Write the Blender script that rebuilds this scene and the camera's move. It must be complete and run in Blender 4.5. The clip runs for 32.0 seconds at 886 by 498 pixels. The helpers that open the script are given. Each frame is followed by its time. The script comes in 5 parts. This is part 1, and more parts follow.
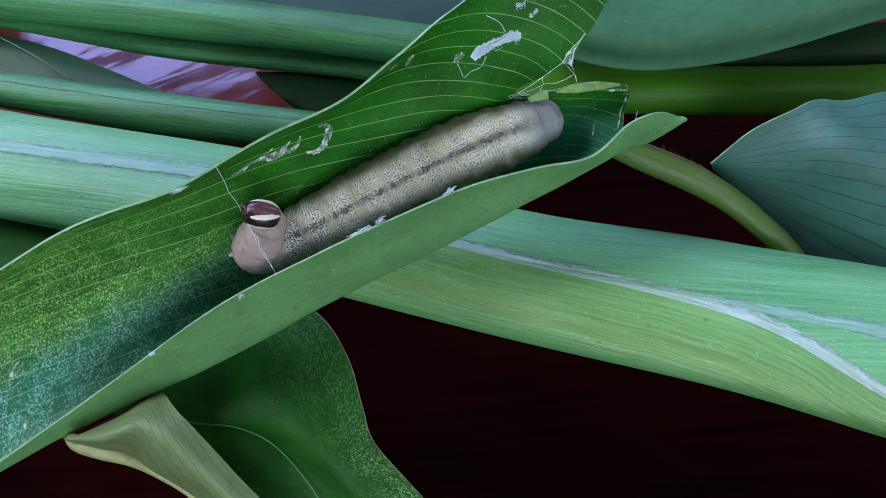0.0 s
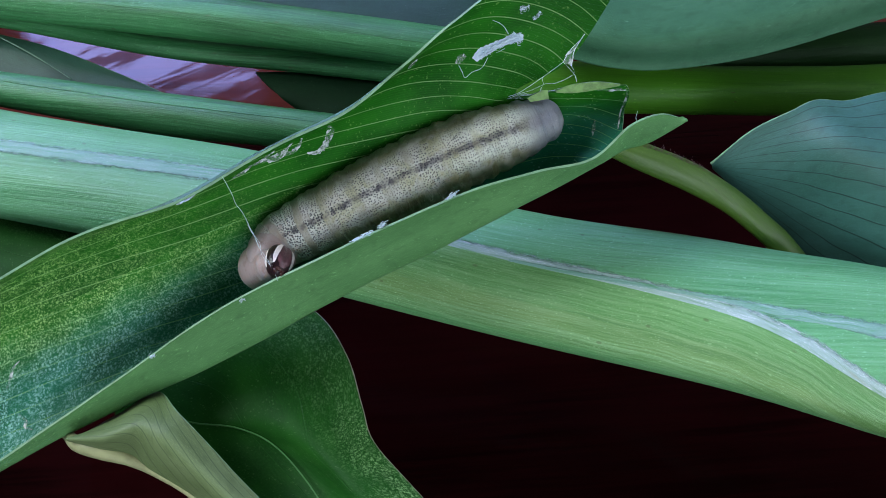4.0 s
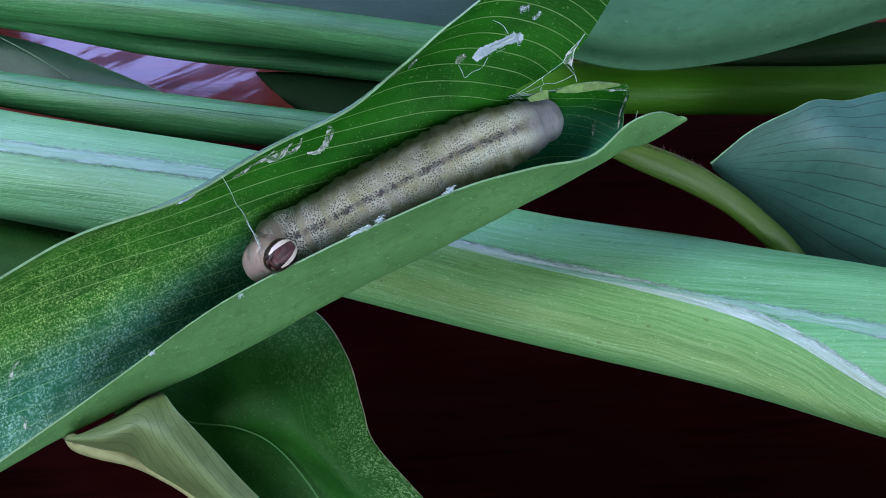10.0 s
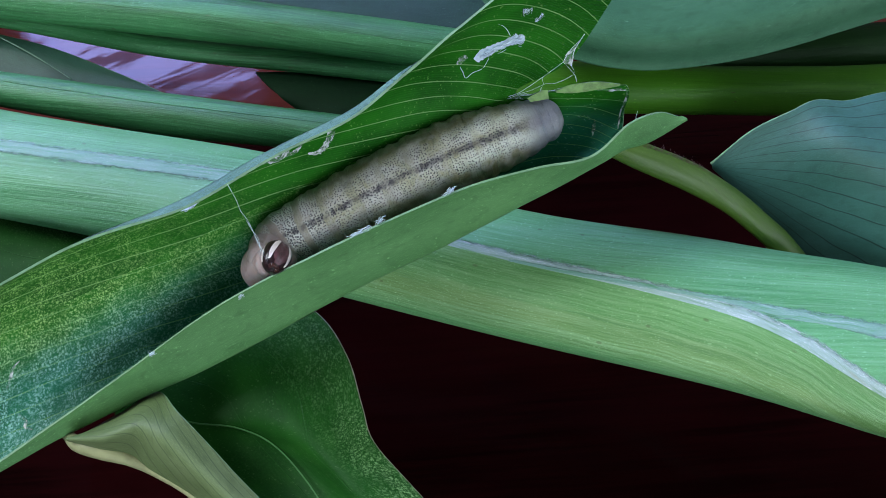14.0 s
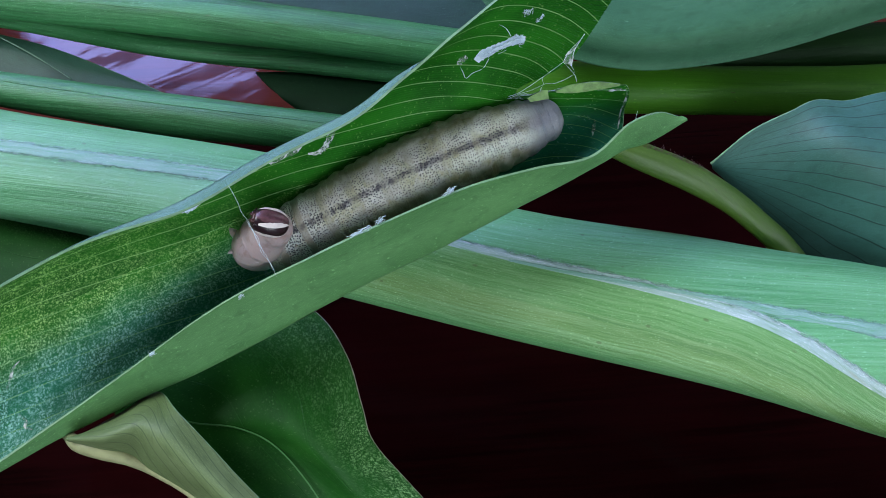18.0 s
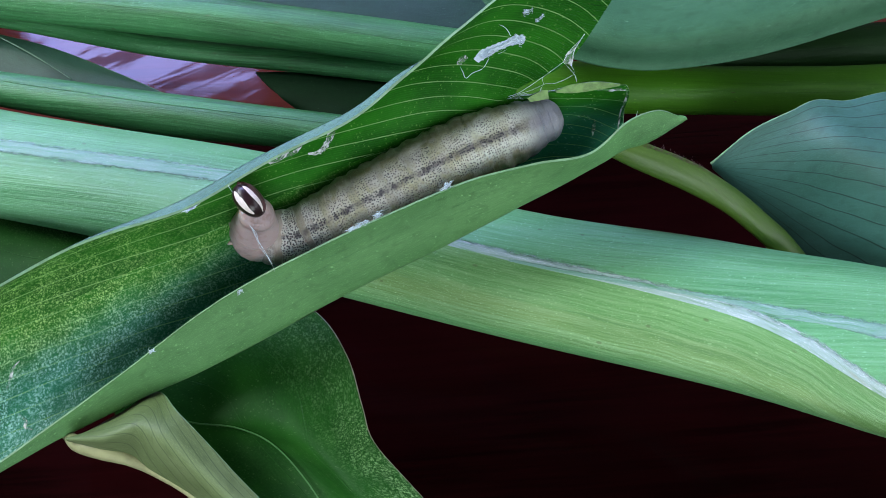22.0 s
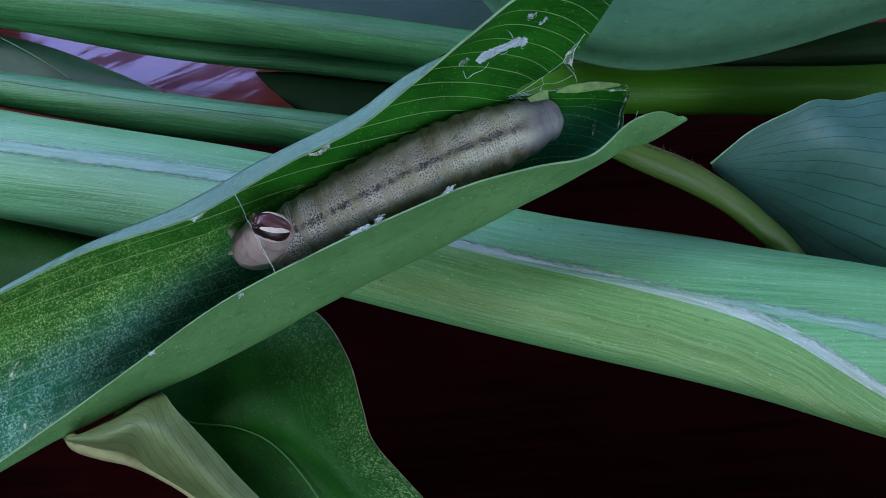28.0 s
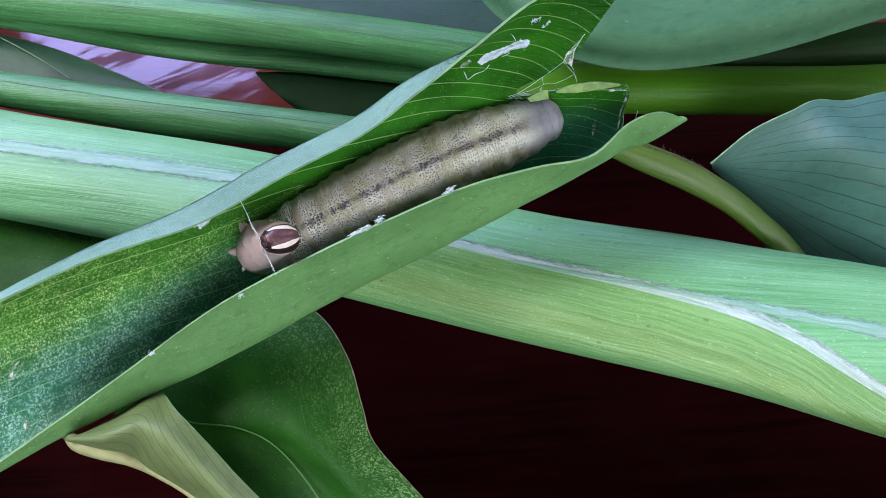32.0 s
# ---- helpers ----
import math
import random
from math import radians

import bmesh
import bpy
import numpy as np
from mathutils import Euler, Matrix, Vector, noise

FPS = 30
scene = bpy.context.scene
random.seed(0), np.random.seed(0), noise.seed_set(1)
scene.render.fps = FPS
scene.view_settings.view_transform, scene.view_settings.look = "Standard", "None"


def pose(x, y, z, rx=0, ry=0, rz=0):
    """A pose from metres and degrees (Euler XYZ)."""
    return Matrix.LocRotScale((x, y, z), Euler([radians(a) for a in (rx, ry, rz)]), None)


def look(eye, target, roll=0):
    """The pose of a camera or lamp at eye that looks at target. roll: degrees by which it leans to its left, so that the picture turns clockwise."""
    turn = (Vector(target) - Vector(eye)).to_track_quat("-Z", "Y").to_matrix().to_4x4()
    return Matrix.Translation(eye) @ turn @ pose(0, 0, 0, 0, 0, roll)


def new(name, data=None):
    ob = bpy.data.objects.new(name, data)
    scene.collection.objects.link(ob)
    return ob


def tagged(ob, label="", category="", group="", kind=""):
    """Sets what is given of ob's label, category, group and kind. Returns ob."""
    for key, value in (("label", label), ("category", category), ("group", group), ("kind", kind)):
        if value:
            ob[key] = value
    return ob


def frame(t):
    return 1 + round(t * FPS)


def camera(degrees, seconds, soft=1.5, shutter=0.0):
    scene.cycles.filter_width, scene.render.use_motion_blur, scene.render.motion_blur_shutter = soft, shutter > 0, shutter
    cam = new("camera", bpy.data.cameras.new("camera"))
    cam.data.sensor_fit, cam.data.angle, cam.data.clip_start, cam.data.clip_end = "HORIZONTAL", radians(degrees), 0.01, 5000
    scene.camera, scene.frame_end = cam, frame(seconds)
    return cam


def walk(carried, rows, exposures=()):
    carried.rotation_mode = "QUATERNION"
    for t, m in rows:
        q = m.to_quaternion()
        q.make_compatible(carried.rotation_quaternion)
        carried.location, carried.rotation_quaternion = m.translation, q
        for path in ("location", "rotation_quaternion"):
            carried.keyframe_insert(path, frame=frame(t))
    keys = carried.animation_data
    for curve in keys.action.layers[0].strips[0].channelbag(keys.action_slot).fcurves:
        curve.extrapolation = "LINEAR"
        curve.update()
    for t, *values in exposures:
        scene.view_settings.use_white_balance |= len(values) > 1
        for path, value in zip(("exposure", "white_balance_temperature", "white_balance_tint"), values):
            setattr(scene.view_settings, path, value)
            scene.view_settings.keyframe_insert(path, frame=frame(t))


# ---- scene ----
# A skipper caterpillar closing its leaf shelter with silk, on a heap of cut canna stalks lying on a dark table.
# All shapes are given in millimetres above the level at which the heap of stalks lies (z = 0; the table is TABLE_DROP below) and scaled to metres when the meshes are made.
MM = 0.001
TABLE_DROP = 45.0

# ---- camera: a phone held still over the table ----
EYE = (0.0000, -0.0618, 0.1271)
AIM = (0.0, 0.0, 0.020)
EXPOSURES = [(0.0, -0.3, 6280, 12), (21.2, -0.26, 6280, 12), (22.0, -0.06, 6500, 12), (22.6, -0.03, 6600, 13), (23.0, 0.0, 6600, 13), (23.25, -0.2, 6300, 13), (23.5, -0.62, 6100, 13), (24.0, -0.98, 5780, 14),
             (25.0, -0.88, 5860, 14), (27.5, -0.82, 6020, 14), (28.0, -0.76, 6020, 14), (28.3, -0.36, 6350, 14), (28.6, -0.08, 6750, 15), (29.0, 0.0, 6750, 17), (30.0, 0.18, 6950, 19), (32.0, 0.22, 6950, 18)]
cam = camera(50.0, 32.0, soft=0.8)
walk(cam, [(0.0, look(EYE, AIM)), (32.0, look(EYE, AIM))], EXPOSURES)

# ---- light: sky light through the far window, and three added fill lamps in openings ----
world = bpy.data.worlds.new("sky")
scene.world = world
world.use_nodes = True
sky = world.node_tree.nodes.new("ShaderNodeTexSky")
sky.sky_type, sky.sun_disc, sky.sun_elevation, sky.sun_rotation = "NISHITA", False, radians(50), radians(-30)
world.node_tree.links.new(sky.outputs[0], world.node_tree.nodes["Background"].inputs[0])
world.node_tree.nodes["Background"].inputs[1].default_value = 0.1


def window_light(name, place, target, width, height, watts, colour):
    lamp = bpy.data.lights.new(name, "AREA")
    lamp.shape, lamp.size, lamp.size_y, lamp.energy, lamp.color = "RECTANGLE", width, height, watts, colour
    ob = new(name, lamp)
    ob.matrix_world = look(place, target)
    return ob


window_light("far_window_light", (-0.93, 1.94, 1.62), (-0.93, 0.0, 1.62), 0.66, 1.18, 78, (0.34, 0.41, 1.0))
# West, side and near lamps are added fill; no such windows are seen.
window_light("west_fill_light", (-1.94, 0.6, 1.7), (0.0, 0.0, 0.6), 1.0, 1.0, 84, (0.84, 0.95, 0.97))
window_light("side_fill_light", (1.94, -0.2, 1.45), (0.0, -0.2, 1.45), 1.9, 1.5, 28, (0.82, 0.92, 1.0))
window_light("near_fill_light", (0.5, -1.94, 1.1), (0.5, 0.0, 1.1), 1.6, 1.3, 38, (0.84, 0.95, 0.97))


# ---- node helpers ----
class Nodes:
    """A material's node tree with short calls."""

    def __init__(self, name, rough=0.5, metal=0.0, spec=0.5):
        self.m = bpy.data.materials.new(name)
        self.m.use_nodes = True
        self.t = self.m.node_tree
        self.b = self.t.nodes["Principled BSDF"]
        self.b.inputs["Roughness"].default_value = rough
        self.b.inputs["Metallic"].default_value = metal
        self.b.inputs["Specular IOR Level"].default_value = spec

    def put(self, socket, value):
        if hasattr(value, "is_output"):
            self.t.links.new(value, socket)
        elif isinstance(value, tuple) and len(value) == 3 and socket.type == "RGBA":
            socket.default_value = (*value, 1)
        else:
            socket.default_value = value

    def set(self, name, value):
        self.put(self.b.inputs[name], value)

    def math(self, op, a, b=0.0, c=0.0):
        n = self.t.nodes.new("ShaderNodeMath")
        n.operation = op
        for i, v in enumerate((a, b, c)):
            self.put(n.inputs[i], v)
        return n.outputs[0]

    def ramp(self, x, lo, hi, a=0.0, b=1.0, smooth=True):
        n = self.t.nodes.new("ShaderNodeMapRange")
        n.interpolation_type = "SMOOTHSTEP" if smooth else "LINEAR"
        for i, v in enumerate((x, lo, hi, a, b)):
            self.put(n.inputs[i], v)
        return n.outputs[0]

    def mix(self, f, a, b, how="MIX"):
        n = self.t.nodes.new("ShaderNodeMix")
        n.data_type, n.blend_type = "RGBA", how
        self.put(n.inputs[0], f), self.put(n.inputs[6], a), self.put(n.inputs[7], b)
        return n.outputs[2]

    def uv(self, name):
        n = self.t.nodes.new("ShaderNodeUVMap")
        n.uv_map = name
        return n.outputs[0]

    def coords(self, what="Object"):
        return self.t.nodes.new("ShaderNodeTexCoord").outputs[what]

    def xyz(self, v):
        n = self.t.nodes.new("ShaderNodeSeparateXYZ")
        self.put(n.inputs[0], v)
        return n.outputs

    def scale(self, v, s):
        n = self.t.nodes.new("ShaderNodeVectorMath")
        n.operation = "MULTIPLY"
        self.put(n.inputs[0], v)
        n.inputs[1].default_value = s
        return n.outputs[0]

    def noise(self, v, size=1.0, detail=3.0, rough=0.55, warp=0.0):
        n = self.t.nodes.new("ShaderNodeTexNoise")
        self.put(n.inputs["Vector"], v)
        n.inputs["Scale"].default_value, n.inputs["Detail"].default_value = size, detail
        n.inputs["Roughness"].default_value, n.inputs["Distortion"].default_value = rough, warp
        return n.outputs[0]

    def cells(self, v, size=1.0, jitter=1.0, feature="F1"):
        n = self.t.nodes.new("ShaderNodeTexVoronoi")
        n.feature, n.voronoi_dimensions = feature, "2D"
        self.put(n.inputs["Vector"], v)
        n.inputs["Scale"].default_value, n.inputs["Randomness"].default_value = size, jitter
        return n.outputs

    def sparse(self, v, size, share, radius):
        """Scattered dots: a share of the cells carries one, of uneven size."""
        out = self.cells(v, size)
        r, g, _ = self.xyz(out[1])
        return self.math("MULTIPLY", self.ramp(r, 1 - share, 1 - share + 0.02), self.ramp(self.math("DIVIDE", out[0], self.math("ADD", g, 0.35)), radius, radius * 0.5))

    def warped(self, v, size, amount):
        """Coordinates pushed about by a noise, so that dots become short curls."""
        n = self.t.nodes.new("ShaderNodeTexNoise")
        self.put(n.inputs["Vector"], self.scale(v, size))
        n.inputs["Detail"].default_value = 2.0
        a = self.t.nodes.new("ShaderNodeVectorMath")
        a.operation = "MULTIPLY_ADD"
        self.put(a.inputs[0], n.outputs[1])
        a.inputs[1].default_value = (amount, amount, 0)
        self.put(a.inputs[2], v)
        return a.outputs[0]

    def bump(self, height, depth, strength=1.0):
        n = self.t.nodes.new("ShaderNodeBump")
        n.inputs["Strength"].default_value, n.inputs["Distance"].default_value = strength, depth * MM
        self.put(n.inputs["Height"], height)
        self.set("Normal", n.outputs[0])


# ---- materials ----
def leaf_upper(name, dark, light, vein, gap, slant, dust=0.0, width=0.048, gloss=0.42, spec=0.3, blue=(0.30, 0.46, 0.42), dust_end=0.5, deep=None, dust_from=0.06, loose=0.8, vein_amount=0.9, dust_edge=False):
    """Glossy upper face of a canna leaf: parallel pale veins, cell grain, flecks of dust."""
    k = Nodes(name, gloss, spec=spec)
    mm, nv = k.uv("size"), k.xyz(k.uv("along"))
    broad = k.noise(k.scale(mm, (0.10, 0.16, 1)), 1.0, 3)
    grain = k.noise(k.scale(mm, (2.0, 7.0, 1)), 1.0, 4, 0.65)
    col = k.mix(k.ramp(broad, 0.3, 0.72), dark, light)
    tone = k.ramp(k.math("ADD", k.xyz(mm)[1], k.math("MULTIPLY", k.math("SUBTRACT", broad, 0.5), 8.0)), 0.5, 9.0)
    if deep:
        col = k.mix(tone, col, k.mix(k.ramp(broad, 0.3, 0.72), deep[0], deep[1]))
        blue = k.mix(tone, deep[2], blue)
    col = k.mix(k.math("MULTIPLY", k.ramp(grain, 0.45, 0.75), 0.22), col, tuple(min(1, c * 2.0) for c in light))
    wav = k.math("MULTIPLY", k.math("SUBTRACT", k.noise(k.scale(mm, (0.02, 0.06, 1)), 1.0, 2), 0.5), 1.6)
    lay = (k.math("MULTIPLY", nv[0], 125.0), k.xyz(mm)[1])
    wav = k.math("MULTIPLY", wav, 1.0 if slant > 0 else -1.0)
    pos = k.math("ADD", k.math("MULTIPLY", k.math("ADD", lay[1], k.math("MULTIPLY", lay[0], slant)), 1.0 / gap), wav)
    tri = k.math("ABSOLUTE", k.math("SUBTRACT", k.math("FRACT", k.math("ADD", pos, 50.0)), 0.5))
    main = k.ramp(tri, 0.5 - width, 0.5 - width * 0.25)
    strength = k.ramp(k.noise(k.scale(mm, (0.08, 0.5, 1)), 1.0, 2), 0.3, 0.62, 0.6, 1.0)
    # faint secondary veins between the main ones
    fine = k.ramp(k.math("ABSOLUTE", k.math("SUBTRACT", k.math("FRACT", k.math("MULTIPLY", k.math("ADD", pos, 50.0), 7.0)), 0.5)), 0.3, 0.5)
    col = k.mix(k.math("MULTIPLY", fine, 0.05), col, vein)
    col = k.mix(k.math("MULTIPLY", main, k.math("MULTIPLY", strength, vein_amount)), col, vein)
    if dust:
        # short curled flecks, dense towards the leaf's base, and loose specks everywhere
        bent_mm = k.warped(mm, (0.7, 0.7, 1), 0.6)
        specks = k.sparse(k.scale(bent_mm, (2.7, 2.0, 1)), 1.0, 0.8, 0.38)
        hairs = k.ramp(k.noise(k.scale(mm, (1.9, 2.7, 1)), 1.0, 4, 0.7, 2.6), 0.55, 0.585)
        lint = k.ramp(k.math("ABSOLUTE", k.math("SUBTRACT", k.noise(k.scale(mm, (1.5, 1.9, 1)), 1.0, 3, 0.6, 1.5), 0.5)), 0.014, 0.004)
        clumps = k.ramp(k.noise(k.scale(mm, (0.26, 0.26, 1)), 1.0, 5, 0.65), 0.34, 0.58, 0.3, 1.0)
        where = k.math("MULTIPLY", k.ramp(nv[0], dust_end, dust_from), clumps)
        if dust_edge:
            where = k.math("MULTIPLY", k.ramp(nv[0], dust_end, dust_from, 0.35, 1.0), k.math("MULTIPLY", clumps, k.ramp(nv[1], 0.38, 0.03, 0.04, 1.0)))
        amount = k.math("MAXIMUM", k.math("MULTIPLY", specks, 0.95), k.math("MAXIMUM", k.math("MULTIPLY", hairs, 0.85), k.math("MULTIPLY", lint, 0.7)))
        col = k.mix(k.math("MULTIPLY", amount, k.math("MULTIPLY", where, dust)), col, blue)
        col = k.mix(k.math("MULTIPLY", k.sparse(k.scale(bent_mm, (2.4, 1.9, 1)), 1.0, 0.32, 0.24), k.math("MULTIPLY", clumps, loose)), col, blue)
    k.set("Base Color", col)
    k.set("Roughness", k.ramp(grain, 0.3, 0.8, gloss - 0.06, gloss + 0.14))
    k.bump(k.math("ADD", k.math("MULTIPLY", grain, 0.5), k.math("MULTIPLY", main, -0.6)), 0.05)
    return k.m


def leaf_under(name, dark, light, vein, count, vein_amount=0.25, gloss=0.6, width=0.04, spec=0.35, arc=0.0, gritty=0.0):
    """Matt, waxy lower face of a leaf with a fine lengthwise grain."""
    k = Nodes(name, gloss, spec=spec)
    mm, nv = k.uv("size"), k.xyz(k.uv("along"))
    broad = k.noise(k.scale(mm, (0.06, 0.14, 1)), 1.0, 4)
    grain = k.noise(k.scale(mm, (0.5, 6.0, 1)), 1.0, 4, 0.65)
    speck = k.noise(k.scale(mm, (7.0, 9.0, 1)), 1.0, 3, 0.6)
    col = k.mix(k.ramp(broad, 0.3, 0.7), dark, light)
    col = k.mix(k.math("MULTIPLY", k.ramp(grain, 0.42, 0.75), 0.3), col, tuple(min(1, c * 1.35) for c in light))
    col = k.mix(k.math("MULTIPLY", k.ramp(speck, 0.54, 0.66), 0.65), col, tuple(min(1, c * 1.8) for c in light))
    mott = k.noise(k.scale(mm, (0.5, 0.7, 1)), 1.0, 4, 0.6)
    col = k.mix(k.math("MULTIPLY", k.ramp(mott, 0.5, 0.68), 0.3), col, tuple(c * 0.6 for c in dark))
    wav = k.math("MULTIPLY", k.noise(k.scale(mm, (0.05, 0.1, 1)), 1.0, 2), 0.8)
    tri = k.math("ABSOLUTE", k.math("SUBTRACT", k.math("FRACT", k.math("ADD", k.math("MULTIPLY", nv[1], float(count)), k.math("ADD", wav, k.math("MULTIPLY", k.ramp(nv[0], 0.75, 0.05), arc)))), 0.5))
    main = k.ramp(tri, 0.5 - width, 0.5 - width * 0.25)
    col = k.mix(k.math("MULTIPLY", main, vein_amount), col, vein)
    col = k.mix(k.math("MULTIPLY", k.ramp(k.noise(k.scale(mm, (1.6, 2.4, 1)), 1.0, 5, 0.75, 1.0), 0.64, 0.68), 0.5), col, tuple(min(1, c * 2.2 + 0.1) for c in light))
    grit = k.sparse(k.scale(k.warped(mm, (0.8, 0.8, 1), 0.5), (1.5, 1.8, 1)), 1.0, 0.28, 0.2)
    col = k.mix(k.math("MULTIPLY", grit, k.ramp(mott, 0.40, 0.62, 0.05 * gritty, gritty)), col, tuple(min(1, c * 2.2 + 0.03) for c in light))
    k.set("Base Color", col)
    k.bump(k.math("ADD", grain, k.math("MULTIPLY", speck, 0.5)), 0.04)
    return k.m


def stalk_skin(name, dark, light, pale, gloss=0.45, stripes=0.35, fibres=0.4, banded=False, spec=0.6):
    """Fibrous stalk: long streaks, a waxy bloom and small scars."""
    k = Nodes(name, gloss, spec=spec)
    mm = k.uv("size")
    broad = k.noise(k.scale(mm, (0.025, 0.12, 1)), 1.0, 4)
    streak = k.noise(k.scale(mm, (0.05, 2.2, 1)), 1.0, 5, 0.62)
    fibre = k.noise(k.scale(mm, (0.35, 9.0, 1)), 1.0, 4, 0.65)
    speck = k.noise(k.scale(mm, (5.0, 9.0, 1)), 1.0, 3, 0.6)
    col = k.mix(k.ramp(broad, 0.32, 0.68), dark, light)
    if banded:
        v = k.math("ADD", k.xyz(k.uv("along"))[1], k.math("MULTIPLY", k.math("SUBTRACT", streak, 0.5), 0.25))
        col = k.mix(k.math("MULTIPLY", k.ramp(k.math("ABSOLUTE", k.math("SUBTRACT", v, 0.33)), 0.13, 0.03), k.ramp(broad, 0.3, 0.6, 0.1, 0.5)), col, (0.19, 0.28, 0.05))
        # Mint lower band, its colour lightened in place of missing low light.
        col = k.mix(k.math("MULTIPLY", k.ramp(v, 0.46, 0.56), 0.7), col, (0.15, 0.48, 0.18))
    col = k.mix(k.math("MULTIPLY", k.ramp(streak, 0.42, 0.7), stripes), col, pale)
    col = k.mix(k.math("MULTIPLY", k.ramp(fibre, 0.48, 0.68), fibres), col, pale)
    col = k.mix(k.math("MULTIPLY", k.ramp(streak, 0.46, 0.3), 0.35), col, tuple(c * 0.55 for c in dark))
    col = k.mix(k.math("MULTIPLY", k.ramp(speck, 0.56, 0.68), fibres * 1.2), col, tuple(min(1, c * 1.5) for c in pale))
    col = k.mix(k.math("MULTIPLY", k.sparse(k.scale(mm, (0.16, 0.3, 1)), 1.0, 0.2, 0.07), 0.45), col, (0.09, 0.08, 0.03))
    col = k.mix(k.math("MULTIPLY", k.sparse(k.scale(mm, (0.5, 1.1, 1)), 1.0, 0.25, 0.11), 0.35), col, tuple(min(1, c * 1.5) for c in pale))
    grit = k.sparse(k.scale(k.warped(mm, (0.6, 0.9, 1), 0.4), (2.1, 3.8, 1)), 1.0, 0.3, 0.17)
    col = k.mix(k.math("MULTIPLY", grit, k.ramp(broad, 0.35, 0.65, 0.15, 0.15 + 1.6 * fibres)), col, tuple(min(1, c * 1.7 + 0.04) for c in pale))
    k.set("Base Color", col)
    k.set("Roughness", k.ramp(streak, 0.3, 0.8, gloss - 0.08, gloss + 0.12))
    k.bump(k.math("ADD", k.math("MULTIPLY", streak, 1.0), k.math("MULTIPLY", fibre, 0.5)), 0.04 + 0.2 * fibres)
    return k.m


def membrane(name, ground, mid, pale):
    """Papery sheath margin that frays into the stalk's green at both of its borders."""
    k = Nodes(name, 0.42, spec=0.45)
    mm, nv = k.uv("size"), k.xyz(k.uv("along"))
    streak = k.noise(k.scale(mm, (0.16, 2.2, 1)), 1.0, 5, 0.7, 0.8)
    ragged = k.noise(k.scale(mm, (0.5, 1.2, 1)), 1.0, 5, 0.7)
    speck = k.noise(k.scale(mm, (4.0, 7.0, 1)), 1.0, 4, 0.65)
    inside = k.ramp(k.math("ADD", k.math("ABSOLUTE", k.math("SUBTRACT", nv[1], 0.5)), k.math("MULTIPLY", k.math("SUBTRACT", ragged, 0.5), 0.45)), 0.50, 0.12)
    col = k.mix(k.ramp(streak, 0.28, 0.50), ground, mid)
    col = k.mix(k.ramp(k.math("ADD", streak, k.math("MULTIPLY", k.math("SUBTRACT", speck, 0.5), 0.9)), 0.54, 0.74), col, pale)
    col = k.mix(k.math("MULTIPLY", k.ramp(speck, 0.60, 0.68), 0.35), col, pale)
    k.set("Alpha", k.ramp(k.math("ADD", inside, k.math("MULTIPLY", k.math("SUBTRACT", streak, 0.5), 0.5)), 0.0, 1.0))
    rust = k.noise(k.scale(mm, (0.10, 0.9, 1)), 1.0, 4, 0.65)
    col = k.mix(k.math("MULTIPLY", k.ramp(rust, 0.60, 0.70), 0.28), col, (0.46, 0.34, 0.20))
    k.set("Base Color", col)
    k.bump(k.math("ADD", streak, k.math("MULTIPLY", ragged, 0.7)), 0.14)
    return k.m


def plain(name, colour, rough=0.5, vary=0.25, size=1.5, depth=0.05, spec=0.5, subsurface=0.0):
    """A plain surface with a two-scale variation in its own space (units of a millimetre)."""
    k = Nodes(name, rough, spec=spec)
    v = k.scale(k.coords("Object"), (1000, 1000, 1000))
    n1, n2 = k.noise(v, size, 4), k.noise(v, size * 7, 3)
    col = k.mix(k.ramp(n1, 0.3, 0.7), tuple(c * (1 - vary) for c in colour), tuple(min(1, c * (1 + vary)) for c in colour))
    col = k.mix(k.math("MULTIPLY", k.ramp(n2, 0.5, 0.75), vary), col, tuple(min(1, c * 1.5) for c in colour))
    k.set("Base Color", col)
    if subsurface:
        k.set("Subsurface Weight", subsurface)
        k.b.inputs["Subsurface Radius"].default_value = (0.9, 0.5, 0.35)
        k.b.inputs["Subsurface Scale"].default_value = 0.001
    k.bump(k.math("ADD", n1, k.math("MULTIPLY", n2, 0.5)), depth)
    return k.m


def silk_film_skin(name):
    """A torn, half clear film of dried silk."""
    k = Nodes(name, 0.34, spec=0.5)
    mm = k.uv("size")
    web = k.noise(k.scale(mm, (0.8, 1.3, 1)), 1.0, 4, 0.55, 0.8)
    k.set("Base Color", k.mix(k.ramp(web, 0.4, 0.65), (0.62, 0.74, 0.66), (0.95, 0.98, 0.98)))
    k.set("Alpha", k.ramp(web, 0.40, 0.64, 0.06, 0.62))
    k.bump(web, 0.03)
    return k.m


